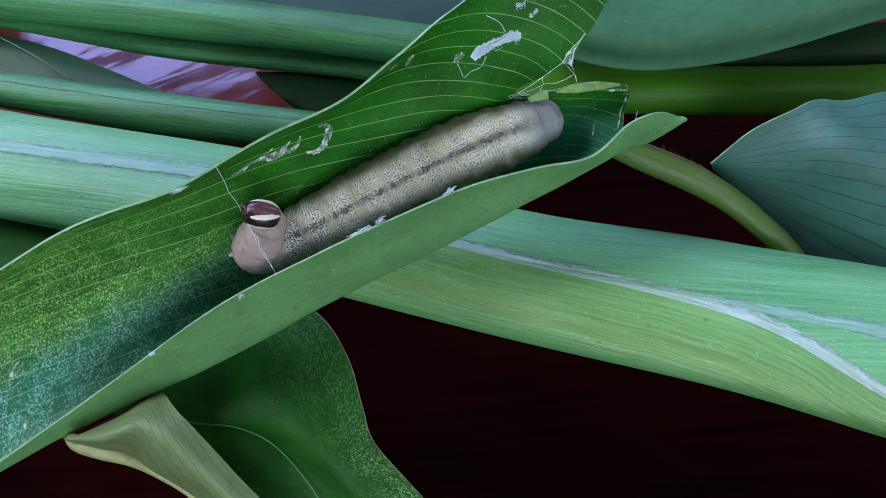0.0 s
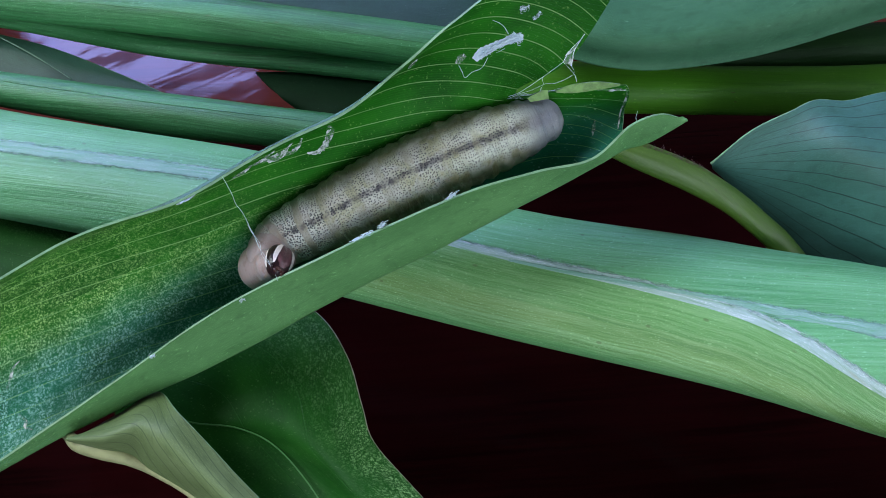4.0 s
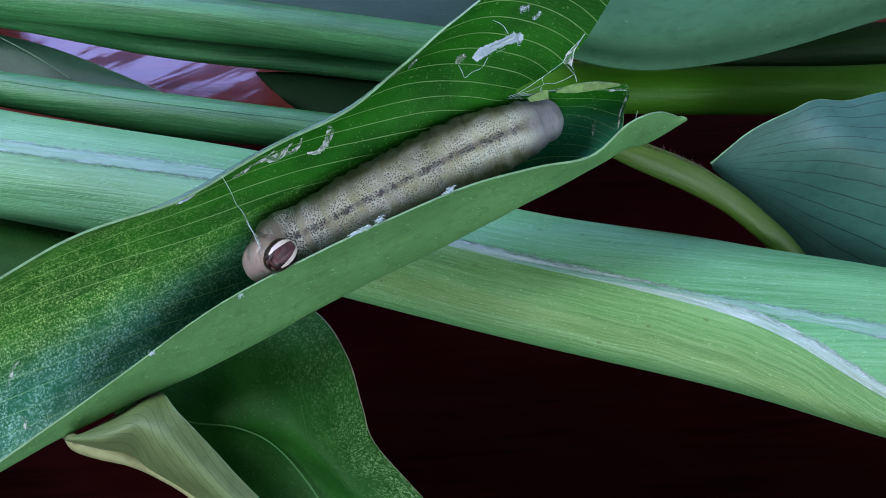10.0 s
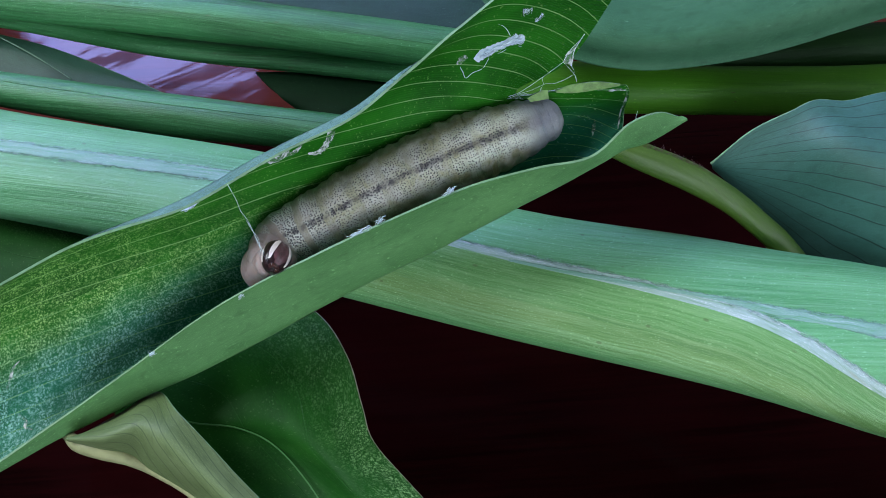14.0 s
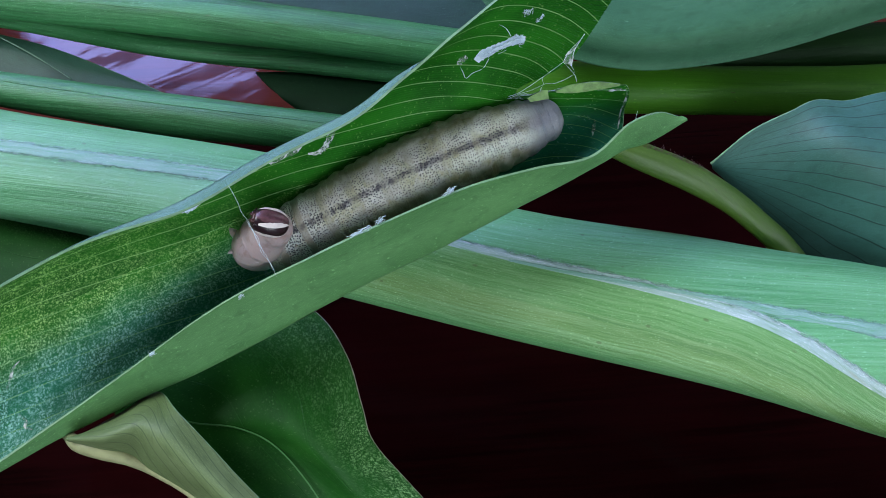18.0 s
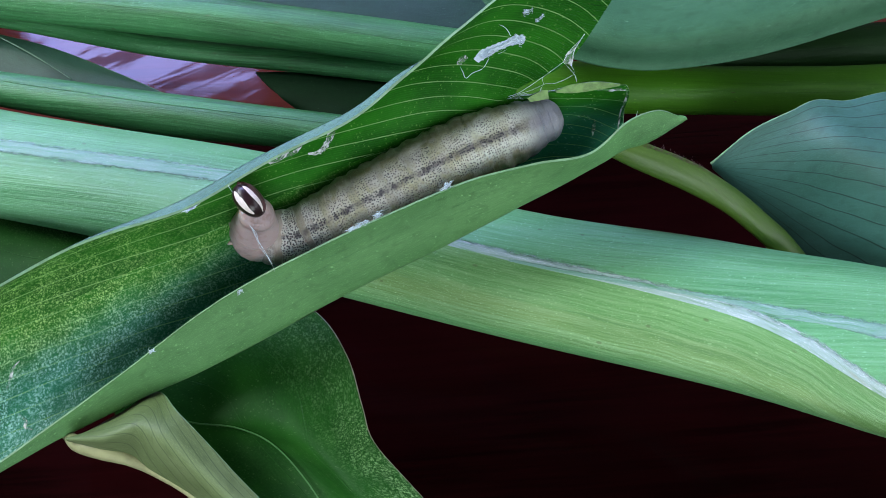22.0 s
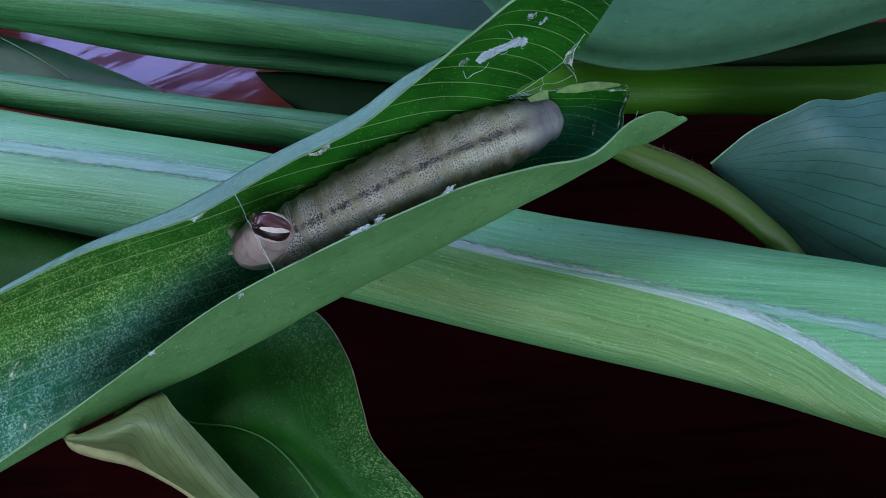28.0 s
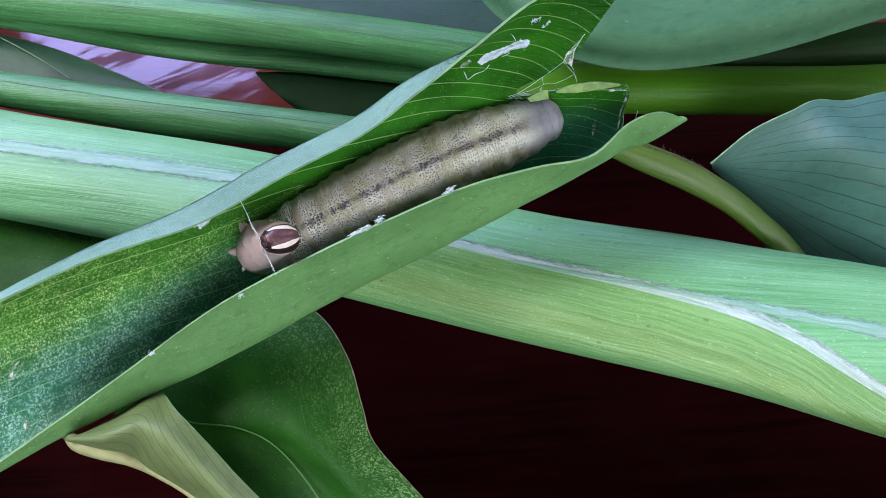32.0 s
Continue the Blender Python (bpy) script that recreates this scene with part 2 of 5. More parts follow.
def caterpillar_skin(name):
    """Translucent skin from the tail (0 mm) to the head (46 mm): violet grey tail, olive folds between grey fields of dark pinpricks, bare olive side folds, pink front."""
    k = Nodes(name, 0.36, spec=0.4)
    mm = k.uv("size")
    x, a, _ = k.xyz(mm)
    aa = k.math("ABSOLUTE", a)
    broad = k.noise(k.scale(mm, (0.30, 0.34, 1)), 1.0, 3)
    blot = k.noise(k.scale(mm, (0.42, 0.36, 3.0)), 1.0, 3, 0.55, 0.6)
    fine = k.noise(k.scale(mm, (3.4, 3.4, 1)), 1.0, 4)
    tail, front, neck = k.ramp(x, 7.0, 0.5), k.ramp(x, 28.0, 37.0), k.ramp(x, 35.5, 43.0)
    # the folds: one broad bare fold to each segment, bowed towards the head in the middle of the back
    bow = k.math("ADD", k.math("MULTIPLY", k.math("MULTIPLY", a, a), 0.012), k.math("MULTIPLY", k.math("SUBTRACT", k.noise(k.scale(mm, (0.5, 0.9, 1)), 1.0, 3), 0.5), 1.1))
    run = k.math("DIVIDE", k.math("ADD", x, bow), 4.1)
    gap = k.math("ABSOLUTE", k.math("SUBTRACT", k.math("FRACT", run), 0.5))
    fold = k.ramp(gap, 0.20, 0.05)
    crease = k.ramp(k.math("ABSOLUTE", k.math("SUBTRACT", k.math("FRACT", k.math("MULTIPLY", run, 4.0)), 0.5)), 0.07, 0.02)
    # ground: pale grey back, olive in patches and in the folds
    col = k.mix(k.ramp(broad, 0.35, 0.66), (0.32, 0.285, 0.225), (0.56, 0.52, 0.45))
    col = k.mix(k.math("MULTIPLY", k.ramp(blot, 0.43, 0.60), 0.8), col, (0.33, 0.30, 0.125))
    col = k.mix(k.math("MULTIPLY", k.math("MULTIPLY", fold, k.ramp(x, 8.0, 18.0)), k.ramp(broad, 0.40, 0.62, 0.05, k.ramp(front, 0.0, 1.0, 0.45, 0.8, False))), col, (0.35, 0.33, 0.20))
    pale = k.math("MULTIPLY", k.ramp(k.math("ABSOLUTE", k.math("SUBTRACT", aa, 1.7)), 1.3, 0.3), k.ramp(x, 18.0, 5.0))
    col = k.mix(k.math("MULTIPLY", pale, k.ramp(broad, 0.3, 0.6, 0.45, 0.95)), col, (0.80, 0.80, 0.66))
    col = k.mix(k.math("MULTIPLY", front, 0.45), col, (0.40, 0.32, 0.28))
    col = k.mix(k.math("MULTIPLY", neck, 0.9), col, (0.46, 0.345, 0.345))
    col = k.mix(k.math("MULTIPLY", neck, k.ramp(k.noise(k.scale(mm, (0.9, 0.5, 1)), 1.0, 4, 0.65), 0.48, 0.70, 0.0, 0.5)), col, (0.25, 0.145, 0.125))
    # bare side folds, olive grey and glassy
    side = k.ramp(k.math("ADD", aa, k.math("MULTIPLY", k.math("SUBTRACT", blot, 0.5), 2.6)), 2.7, 4.6)
    col = k.mix(k.math("MULTIPLY", side, k.ramp(neck, 0.0, 1.0, 0.9, 0.1)), col, k.mix(k.ramp(broad, 0.4, 0.6), (0.135, 0.122, 0.066), (0.20, 0.185, 0.135)))
    col = k.mix(k.math("MULTIPLY", tail, 0.85), col, (0.185, 0.19, 0.25))
    # fields of pinpricks, small and round behind, a close net in front
    pits = k.cells(k.scale(mm, (3.0, 3.0, 1)), 1.0, 0.7)
    field = k.math("MULTIPLY", k.ramp(k.noise(k.scale(mm, (0.5, 0.5, 1)), 1.0, 2), 0.30, 0.50, 0.25, 1.0), k.ramp(fold, 0.75, 0.25, k.ramp(front, 0.0, 1.0, 0.55, 0.12, False), 1.0))
    bare = k.math("MULTIPLY", k.ramp(aa, k.ramp(front, 0.0, 1.0, 4.0, 6.2, False), k.ramp(front, 0.0, 1.0, 2.4, 4.2, False), 0.0, 1.0), k.math("MULTIPLY", k.ramp(x, 2.0, 6.5, 0.08, 1.0), k.ramp(x, 41.5, 38.0, 0.0, 1.0)))
    field = k.math("MULTIPLY", field, bare)
    wide = k.ramp(k.xyz(pits[1])[0], 0.0, 1.0, 0.72, 1.1, False)
    near = k.math("DIVIDE", pits[0], k.math("MULTIPLY", wide, k.math("MULTIPLY", k.ramp(front, 0.0, 1.0, 0.84, 1.1, False), k.ramp(aa, 1.1, 0.3, 1.0, 1.25))))
    col = k.mix(k.math("MULTIPLY", field, k.ramp(front, 0.0, 1.0, 0.35, 0.75)), col, (0.78, 0.78, 0.74))
    pit = k.math("MULTIPLY", k.ramp(near, 0.40, 0.22), field)
    col = k.mix(k.math("MULTIPLY", pit, 0.93), col, (0.018, 0.017, 0.024))
    col = k.mix(k.math("MULTIPLY", k.ramp(fine, 0.55, 0.75), 0.22), col, (0.55, 0.54, 0.50))
    # the dark line of the back: a smear broken at the folds
    wob = k.math("MULTIPLY", k.math("SUBTRACT", k.noise(k.scale(mm, (1.2, 0.1, 1)), 1.0, 3), 0.5), 0.9)
    mid = k.ramp(k.math("ABSOLUTE", k.math("ADD", a, wob)), 0.62, 0.15)
    mid = k.math("MULTIPLY", mid, k.math("MULTIPLY", k.ramp(k.noise(k.scale(mm, (0.8, 0.6, 1)), 1.0, 3), 0.36, 0.60, k.ramp(x, 9.0, 20.0, 0.7, 0.2, False), 0.85), k.ramp(fold, 0.9, 0.3, 0.65, 1.0)))
    col = k.mix(k.math("MULTIPLY", mid, k.math("MULTIPLY", k.ramp(x, 8.0, 20.0, 0.85, 1.0), k.math("MULTIPLY", k.ramp(x, 2.0, 6.0), k.ramp(x, 40.0, 36.0)))), col, (0.040, 0.034, 0.052))
    col = k.mix(k.math("MULTIPLY", k.math("MULTIPLY", crease, k.ramp(x, 22.0, 30.0)), k.math("MULTIPLY", k.ramp(x, 42.0, 39.0), k.ramp(fine, 0.4, 0.6, 0.05, 0.4))), col, (0.60, 0.55, 0.42))
    k.set("Base Color", col)
    k.set("Subsurface Weight", k.ramp(neck, 0.0, 1.0, 0.3, 0.75))
    k.b.inputs["Subsurface Radius"].default_value = (0.9, 0.6, 0.45)
    k.b.inputs["Subsurface Scale"].default_value = 0.0006
    wrinkle = k.noise(k.scale(mm, (2.4, 0.4, 1)), 1.0, 4)
    k.bump(k.math("ADD", k.math("MULTIPLY", wrinkle, k.ramp(neck, 0.0, 0.7, 0.8, 0.15)), k.math("ADD", k.math("ADD", k.math("MULTIPLY", k.math("MULTIPLY", fold, k.ramp(x, 5.0, 12.0)), -0.9), k.math("MULTIPLY", k.math("MULTIPLY", crease, k.ramp(neck, 0.0, 0.7, 1.0, 0.1)), -0.35)), k.math("MULTIPLY", pit, -0.3))), 0.17)
    return k.m


def table_wood(name, dark, light, rub, spec, offset):
    """Varnished boards, the gloss rubbed off in streaks along the grain."""
    k = Nodes(name, 0.1, spec=0.14)
    v = k.scale(k.coords("Object"), (1000, 1000, 1000))
    grain = k.noise(k.scale(v, (0.035, 0.9, 0.9)), 1.0, 5, 0.6, 0.4)
    pores = k.noise(k.scale(v, (0.25, 4.0, 4.0)), 1.0, 3)
    broad = k.noise(k.scale(v, (0.012, 0.03, 0.03)), 1.0, 3)
    col = k.mix(k.ramp(grain, 0.3, 0.7), dark, light)
    col = k.mix(k.math("MULTIPLY", k.ramp(pores, 0.52, 0.68), 0.5), col, dark)
    col = k.mix(k.math("MULTIPLY", k.ramp(broad, 0.4, 0.65), 0.4), col, tuple(c * 2.0 for c in light))
    k.set("Base Color", col)
    turn = k.t.nodes.new("ShaderNodeMapping")
    k.put(turn.inputs["Vector"], v)
    turn.inputs["Rotation"].default_value = (0, 0, radians(-24))
    turn.inputs["Location"].default_value = offset
    worn = k.ramp(k.noise(k.scale(turn.outputs[0], (0.025, 0.16, 0.16)), 1.0, 4, 0.6, 0.5), *rub)
    k.set("Roughness", k.math("ADD", k.ramp(pores, 0.4, 0.7, 0.03, 0.05), k.math("MULTIPLY", worn, 0.05)))
    k.set("Specular IOR Level", k.ramp(worn, 0.0, 1.0, spec, spec * 0.15, False))
    k.bump(k.math("ADD", grain, pores), 0.003)
    return k.m


def wall_paint(name, colour):
    k = Nodes(name, 0.8)
    v = k.coords("Object")
    n1, n2 = k.noise(v, 2.0, 4), k.noise(v, 60.0, 3)
    k.set("Base Color", k.mix(k.ramp(n1, 0.3, 0.7), tuple(c * 0.9 for c in colour), colour))
    k.bump(n2, 1.0)
    return k.m


M_UP = leaf_upper("shelter_leaf_upper", (0.007, 0.084, 0.004), (0.019, 0.165, 0.008), (0.27, 0.50, 0.17), 2.2, 0.15, spec=0.14, dust=0.9, width=0.042, blue=(0.40, 0.68, 0.20), loose=0.26)
M_FLOOR = leaf_upper("shelter_leaf_floor", (0.011, 0.115, 0.005), (0.030, 0.215, 0.010), (0.20, 0.44, 0.16), 2.2, -0.15, spec=0.14, gloss=0.5, dust=1.0, loose=0.4, width=0.04,
                     blue=(0.30, 0.58, 0.53), deep=((0.008, 0.105, 0.056), (0.017, 0.180, 0.105), (0.42, 0.70, 0.22)), dust_end=0.62, dust_from=0.18)
M_UNDER = leaf_under("shelter_leaf_lower", (0.080, 0.215, 0.068), (0.134, 0.312, 0.108), (0.055, 0.15, 0.05), 6, 0.2, gritty=0.6)
M_UNDER_BLUE = leaf_under("waxy_leaf_lower", (0.17, 0.335, 0.275), (0.22, 0.40, 0.335), (0.16, 0.32, 0.26), 6, 0.1, spec=0.3)
M_EDGE = plain("leaf_edge_green", (0.20, 0.36, 0.20), 0.5, 0.2, 0.5)
M_BROWN_EDGE = plain("dry_leaf_edge", (0.24, 0.21, 0.16), 0.5, 0.3, 0.5)
M_STALK = stalk_skin("stalk_green", (0.016, 0.110, 0.024), (0.048, 0.240, 0.070), (0.15, 0.41, 0.18), fibres=0.3)
M_STALK_BIG = stalk_skin("sheath_green", (0.074, 0.285, 0.098), (0.155, 0.450, 0.195), (0.34, 0.62, 0.42), gloss=0.4, fibres=0.28)
M_SHEATH = stalk_skin("outer_sheath_green", (0.108, 0.285, 0.072), (0.178, 0.415, 0.140), (0.38, 0.60, 0.30), gloss=0.4, stripes=0.4, fibres=0.35, banded=True)
M_STALK_YELLOW = stalk_skin("stalk_yellow_green", (0.050, 0.190, 0.008), (0.085, 0.270, 0.014), (0.15, 0.34, 0.04), stripes=0.12, fibres=0.1, spec=0.3)
# Stalk green darkened so that its colour carries the shade of the back corner.
M_STALK_SHADED = stalk_skin("stalk_green_shaded", (0.012, 0.040, 0.010), (0.020, 0.058, 0.014), (0.035, 0.085, 0.03), stripes=0.15, fibres=0.1, spec=0.15)
M_PETIOLE = stalk_skin("petiole_yellow_green", (0.046, 0.108, 0.008), (0.074, 0.145, 0.013), (0.12, 0.19, 0.04), stripes=0.2, fibres=0.15)
M_MIDRIB = plain("midrib_green", (0.05, 0.17, 0.04), 0.45, 0.15, 0.4)
M_PALE_RIB = plain("pale_midrib_green", (0.10, 0.19, 0.12), 0.45, 0.15, 0.4)
M_LIP = plain("torn_lip_green", (0.20, 0.34, 0.10), 0.55, 0.3, 1.0)
M_FILM = silk_film_skin("silk_film")
M_HAIR = plain("brown_hair", (0.12, 0.06, 0.065), 0.6, 0.2, 2.0)
# Near-black green: the deep shade between the stalks is in this colour.
M_SHADE_LEAF = leaf_under("shade_coloured_leaf_face", (0.003, 0.014, 0.005), (0.006, 0.024, 0.008), (0.005, 0.02, 0.006), 7, 0.3, 0.6, spec=0.1)
M_MEMBRANE = membrane("dry_sheath_margin", (0.24, 0.44, 0.24), (0.42, 0.56, 0.53), (0.82, 0.86, 0.93))
M_WAXY_HIGHLIGHT = membrane("waxy_margin_and_highlight", (0.12, 0.37, 0.16), (0.25, 0.45, 0.37), (0.46, 0.60, 0.64))
M_DARK_LEAF = leaf_upper("low_leaf_upper", (0.006, 0.050, 0.005), (0.015, 0.086, 0.010), (0.016, 0.092, 0.014), 9.0, 0.02, spec=0.14, dust=0.95, dust_end=0.35, dust_from=0.8, loose=0.14, width=0.012, blue=(0.24, 0.42, 0.17), vein_amount=0.5, dust_edge=True)
M_BLUE_LEAF = leaf_under("blue_leaf_face", (0.026, 0.098, 0.074), (0.046, 0.145, 0.122), (0.006, 0.026, 0.02), 13, 0.9, 0.58, 0.045, 0.7)
M_PALE_LEAF = leaf_under("pale_leaf_face", (0.12, 0.170, 0.062), (0.175, 0.228, 0.100), (0.045, 0.075, 0.03), 7, 0.6, 0.5, 0.07, arc=4.0)
M_TOP_LEAF = leaf_under("grey_green_leaf_face", (0.038, 0.120, 0.062), (0.058, 0.160, 0.084), (0.04, 0.115, 0.06), 9, 0.2, spec=0.22)
# Leaf green darkened: the dim back corner is put into the colour.
M_BACK_LEAF = leaf_under("leaf_face_shade_in_colour", (0.018, 0.056, 0.036), (0.028, 0.078, 0.052), (0.04, 0.10, 0.06), 7, 0.3, 0.45)
M_CREAM = plain("cream_petiole", (0.36, 0.36, 0.18), 0.45, 0.15, 0.4)
M_SKIN = caterpillar_skin("caterpillar_skin")
M_PINK_LEG = plain("pale_leg_skin", (0.50, 0.40, 0.38), 0.4, 0.15, 0.8, 0.04, subsurface=0.9)
M_HEAD = plain("dark_head_shell", (0.022, 0.008, 0.010), 0.28, 0.35, 1.2, 0.05)
M_HEAD_MID = plain("brown_face_shell", (0.110, 0.046, 0.052), 0.30, 0.4, 1.2, 0.06)
M_STRIPE = plain("cream_head_stripe", (0.86, 0.74, 0.70), 0.4, 0.08, 1.0, 0.03)
M_MOUTH = plain("red_brown_mouth", (0.055, 0.016, 0.013), 0.3, 0.4, 2.0, 0.08)
M_SILK = plain("white_silk", (0.74, 0.86, 1.0), 0.5, 0.06, 3.0, 0.02)
# One wood in two tones: shaded near-black boards, and a redder one painted as lit.
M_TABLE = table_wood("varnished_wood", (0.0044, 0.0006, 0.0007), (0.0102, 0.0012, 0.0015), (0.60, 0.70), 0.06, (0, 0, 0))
M_TABLE_LIT = table_wood("lit_varnished_wood", (0.034, 0.0070, 0.0050), (0.075, 0.0150, 0.0110), (0.49, 0.56), 0.20, (14, 0, 0))
M_WALL = wall_paint("grey_plaster", (0.22, 0.22, 0.23))
M_CEILING = wall_paint("brown_boards", (0.035, 0.028, 0.024))
M_FLOOR_TILE = wall_paint("brown_floor", (0.07, 0.05, 0.04))


# ---- mesh helpers ----
def mesh_object(name, verts, faces, mats, parent=None, label="", uvs=None, normals=None, slots=None, smooth=True):
    """One mesh object from millimetre points. uvs: layer name -> a pair for each vertex."""
    me = bpy.data.meshes.new(name)
    me.from_pydata([tuple(float(c) * MM for c in v) for v in verts], [], [tuple(int(i) for i in f) for f in faces])
    for m in mats:
        me.materials.append(m)
    loops = np.empty(len(me.loops), dtype=np.int32)
    me.loops.foreach_get("vertex_index", loops)
    for key, pairs in (uvs or {}).items():
        layer = me.uv_layers.new(name=key)
        layer.data.foreach_set("uv", np.asarray(pairs, dtype=np.float32)[loops].ravel())
    me.polygons.foreach_set("use_smooth", np.full(len(me.polygons), smooth))
    if slots is not None:
        me.polygons.foreach_set("material_index", np.asarray(slots, dtype=np.int32))
    me.update()
    if normals is not None:
        me.normals_split_custom_set_from_vertices([tuple(float(c) for c in n) for n in normals])
    ob = new(name, me)
    if parent is not None:
        ob.parent = parent
    if label:
        ob["label"] = label
    return ob


def part(name, bm, material, parent, label=""):
    """Links a bmesh (in millimetres) as one mesh under a thing or a part."""
    me = bpy.data.meshes.new(name)
    bmesh.ops.scale(bm, vec=(MM, MM, MM), verts=bm.verts)
    for f in bm.faces:
        f.smooth = True
    bm.to_mesh(me)
    bm.free()
    me.materials.append(material)
    ob = new(name, me)
    ob.parent = parent
    if label:
        ob["label"] = label
    return ob


def spline(points, n):
    """n points on a smooth line through the given ones."""
    p = np.asarray(points, dtype=float)
    q = np.vstack([2 * p[0] - p[1], p, 2 * p[-1] - p[-2]])
    t = np.linspace(0, len(p) - 1 - 1e-9, n)
    i = t.astype(int)
    f = (t - i)[:, None]
    a, b, c, d = q[i], q[i + 1], q[i + 2], q[i + 3]
    return 0.5 * (2 * b + (c - a) * f + (2 * a - 5 * b + 4 * c - d) * f ** 2 + (3 * b - a - 3 * c + d) * f ** 3)


def across(lines, n, before=None, after=None):
    """A sheet through guide lines: result[v][s]. before, after: lines that only set the slope at the borders."""
    p = [np.asarray(x) for x in lines]
    lo = 2 * p[0] - p[1] if before is None else before
    hi = 2 * p[-1] - p[-2] if after is None else after
    q = [lo, *p, hi]
    rows = []
    for t in np.linspace(0, len(p) - 1 - 1e-9, n):
        i = int(t)
        f = t - i
        a, b, c, d = q[i:i + 4]
        rows.append(0.5 * (2 * b + (c - a) * f + (2 * a - 5 * b + 4 * c - d) * f ** 2 + (3 * b - a - 3 * c + d) * f ** 3))
    return np.array(rows)


def ruffle(grid, amount, size, seed):
    """Uneven swell of a leaf, along its own normal."""
    n = sheet_normals(grid)
    out = grid.copy()
    for i in range(grid.shape[0]):
        for j in range(grid.shape[1]):
            out[i, j] += n[i, j] * amount * noise.noise(Vector(grid[i, j]) / size + Vector((seed, 0, 0)))
    return out


def sheet_normals(g):
    du = np.gradient(g, axis=1)
    dv = np.gradient(g, axis=0)
    n = np.cross(du, dv)
    return n / np.maximum(np.linalg.norm(n, axis=2, keepdims=True), 1e-9)


def lengths(g):
    """Distances along and across a sheet, in millimetres."""
    s = np.zeros(g.shape[:2])
    v = np.zeros(g.shape[:2])
    mid = g[g.shape[0] // 2]
    s[:, 1:] = np.cumsum(np.linalg.norm(np.diff(mid, axis=0), axis=1))[None, :]
    v[1:] = np.cumsum(np.linalg.norm(np.diff(g, axis=0), axis=2), axis=0)
    return s, v


def sheet(name, g, mats, parent=None, label="", thick=0.3, rows=None, rim=(True, True, True, True), norms=None, vspan=(0.0, 1.0)):
    """A thin solid leaf piece from rows of a sheet. mats: face along the normal, other face, cut edge.
    rows: first and last row used; rim: whether the edge at the first row, last row, first column, last column is closed."""
    n = sheet_normals(g) if norms is None else norms
    s, v = lengths(g)
    r0, r1 = rows or (0, g.shape[0] - 1)
    sub = slice(r0, r1 + 1)
    gs, nn = g[sub], n[sub]
    R, C = gs.shape[:2]
    count = R * C
    top, low = gs + nn * thick / 2, gs - nn * thick / 2
    verts = [*top.reshape(-1, 3), *low.reshape(-1, 3)]
    norm = [*nn.reshape(-1, 3), *(-nn).reshape(-1, 3)]
    size = np.stack([s[sub], v[sub]], 2).reshape(-1, 2)
    vn = np.linspace(vspan[0], vspan[1], g.shape[0])[sub]
    along = np.stack([np.tile(np.linspace(0, 1, C), (R, 1)), np.tile(vn[:, None], (1, C))], 2).reshape(-1, 2)
    uv_size, uv_along = [*size, *size], [*along, *along]
    faces, slots = [], []
    for i in range(R - 1):
        for j in range(C - 1):
            a, b, c, d = i * C + j, i * C + j + 1, (i + 1) * C + j + 1, (i + 1) * C + j
            faces += [(a, b, c, d), (count + d, count + c, count + b, count + a)]
            slots += [0, 1]
    edges = ([(0, j, 0, j + 1) for j in range(C - 1)], [(R - 1, j + 1, R - 1, j) for j in range(C - 1)],
             [(i + 1, 0, i, 0) for i in range(R - 1)], [(i, C - 1, i + 1, C - 1) for i in range(R - 1)])
    for closed, line in zip(rim, edges):
        if not closed:
            continue
        for i0, j0, i1, j1 in line:
            k = len(verts)
            a, b = i0 * C + j0, i1 * C + j1
            quad = [top.reshape(-1, 3)[a], low.reshape(-1, 3)[a], low.reshape(-1, 3)[b], top.reshape(-1, 3)[b]]
            fn = np.cross(quad[1] - quad[0], quad[3] - quad[0])
            fn = fn / max(np.linalg.norm(fn), 1e-9)
            verts += quad
            norm += [fn] * 4
            uv_size += [size[a], size[a], size[b], size[b]]
            uv_along += [along[a], along[a], along[b], along[b]]
            faces.append((k, k + 1, k + 2, k + 3))
            slots.append(2)
    return mesh_object(name, verts, faces, mats, parent, label, {"size": uv_size, "along": uv_along}, norm, slots)


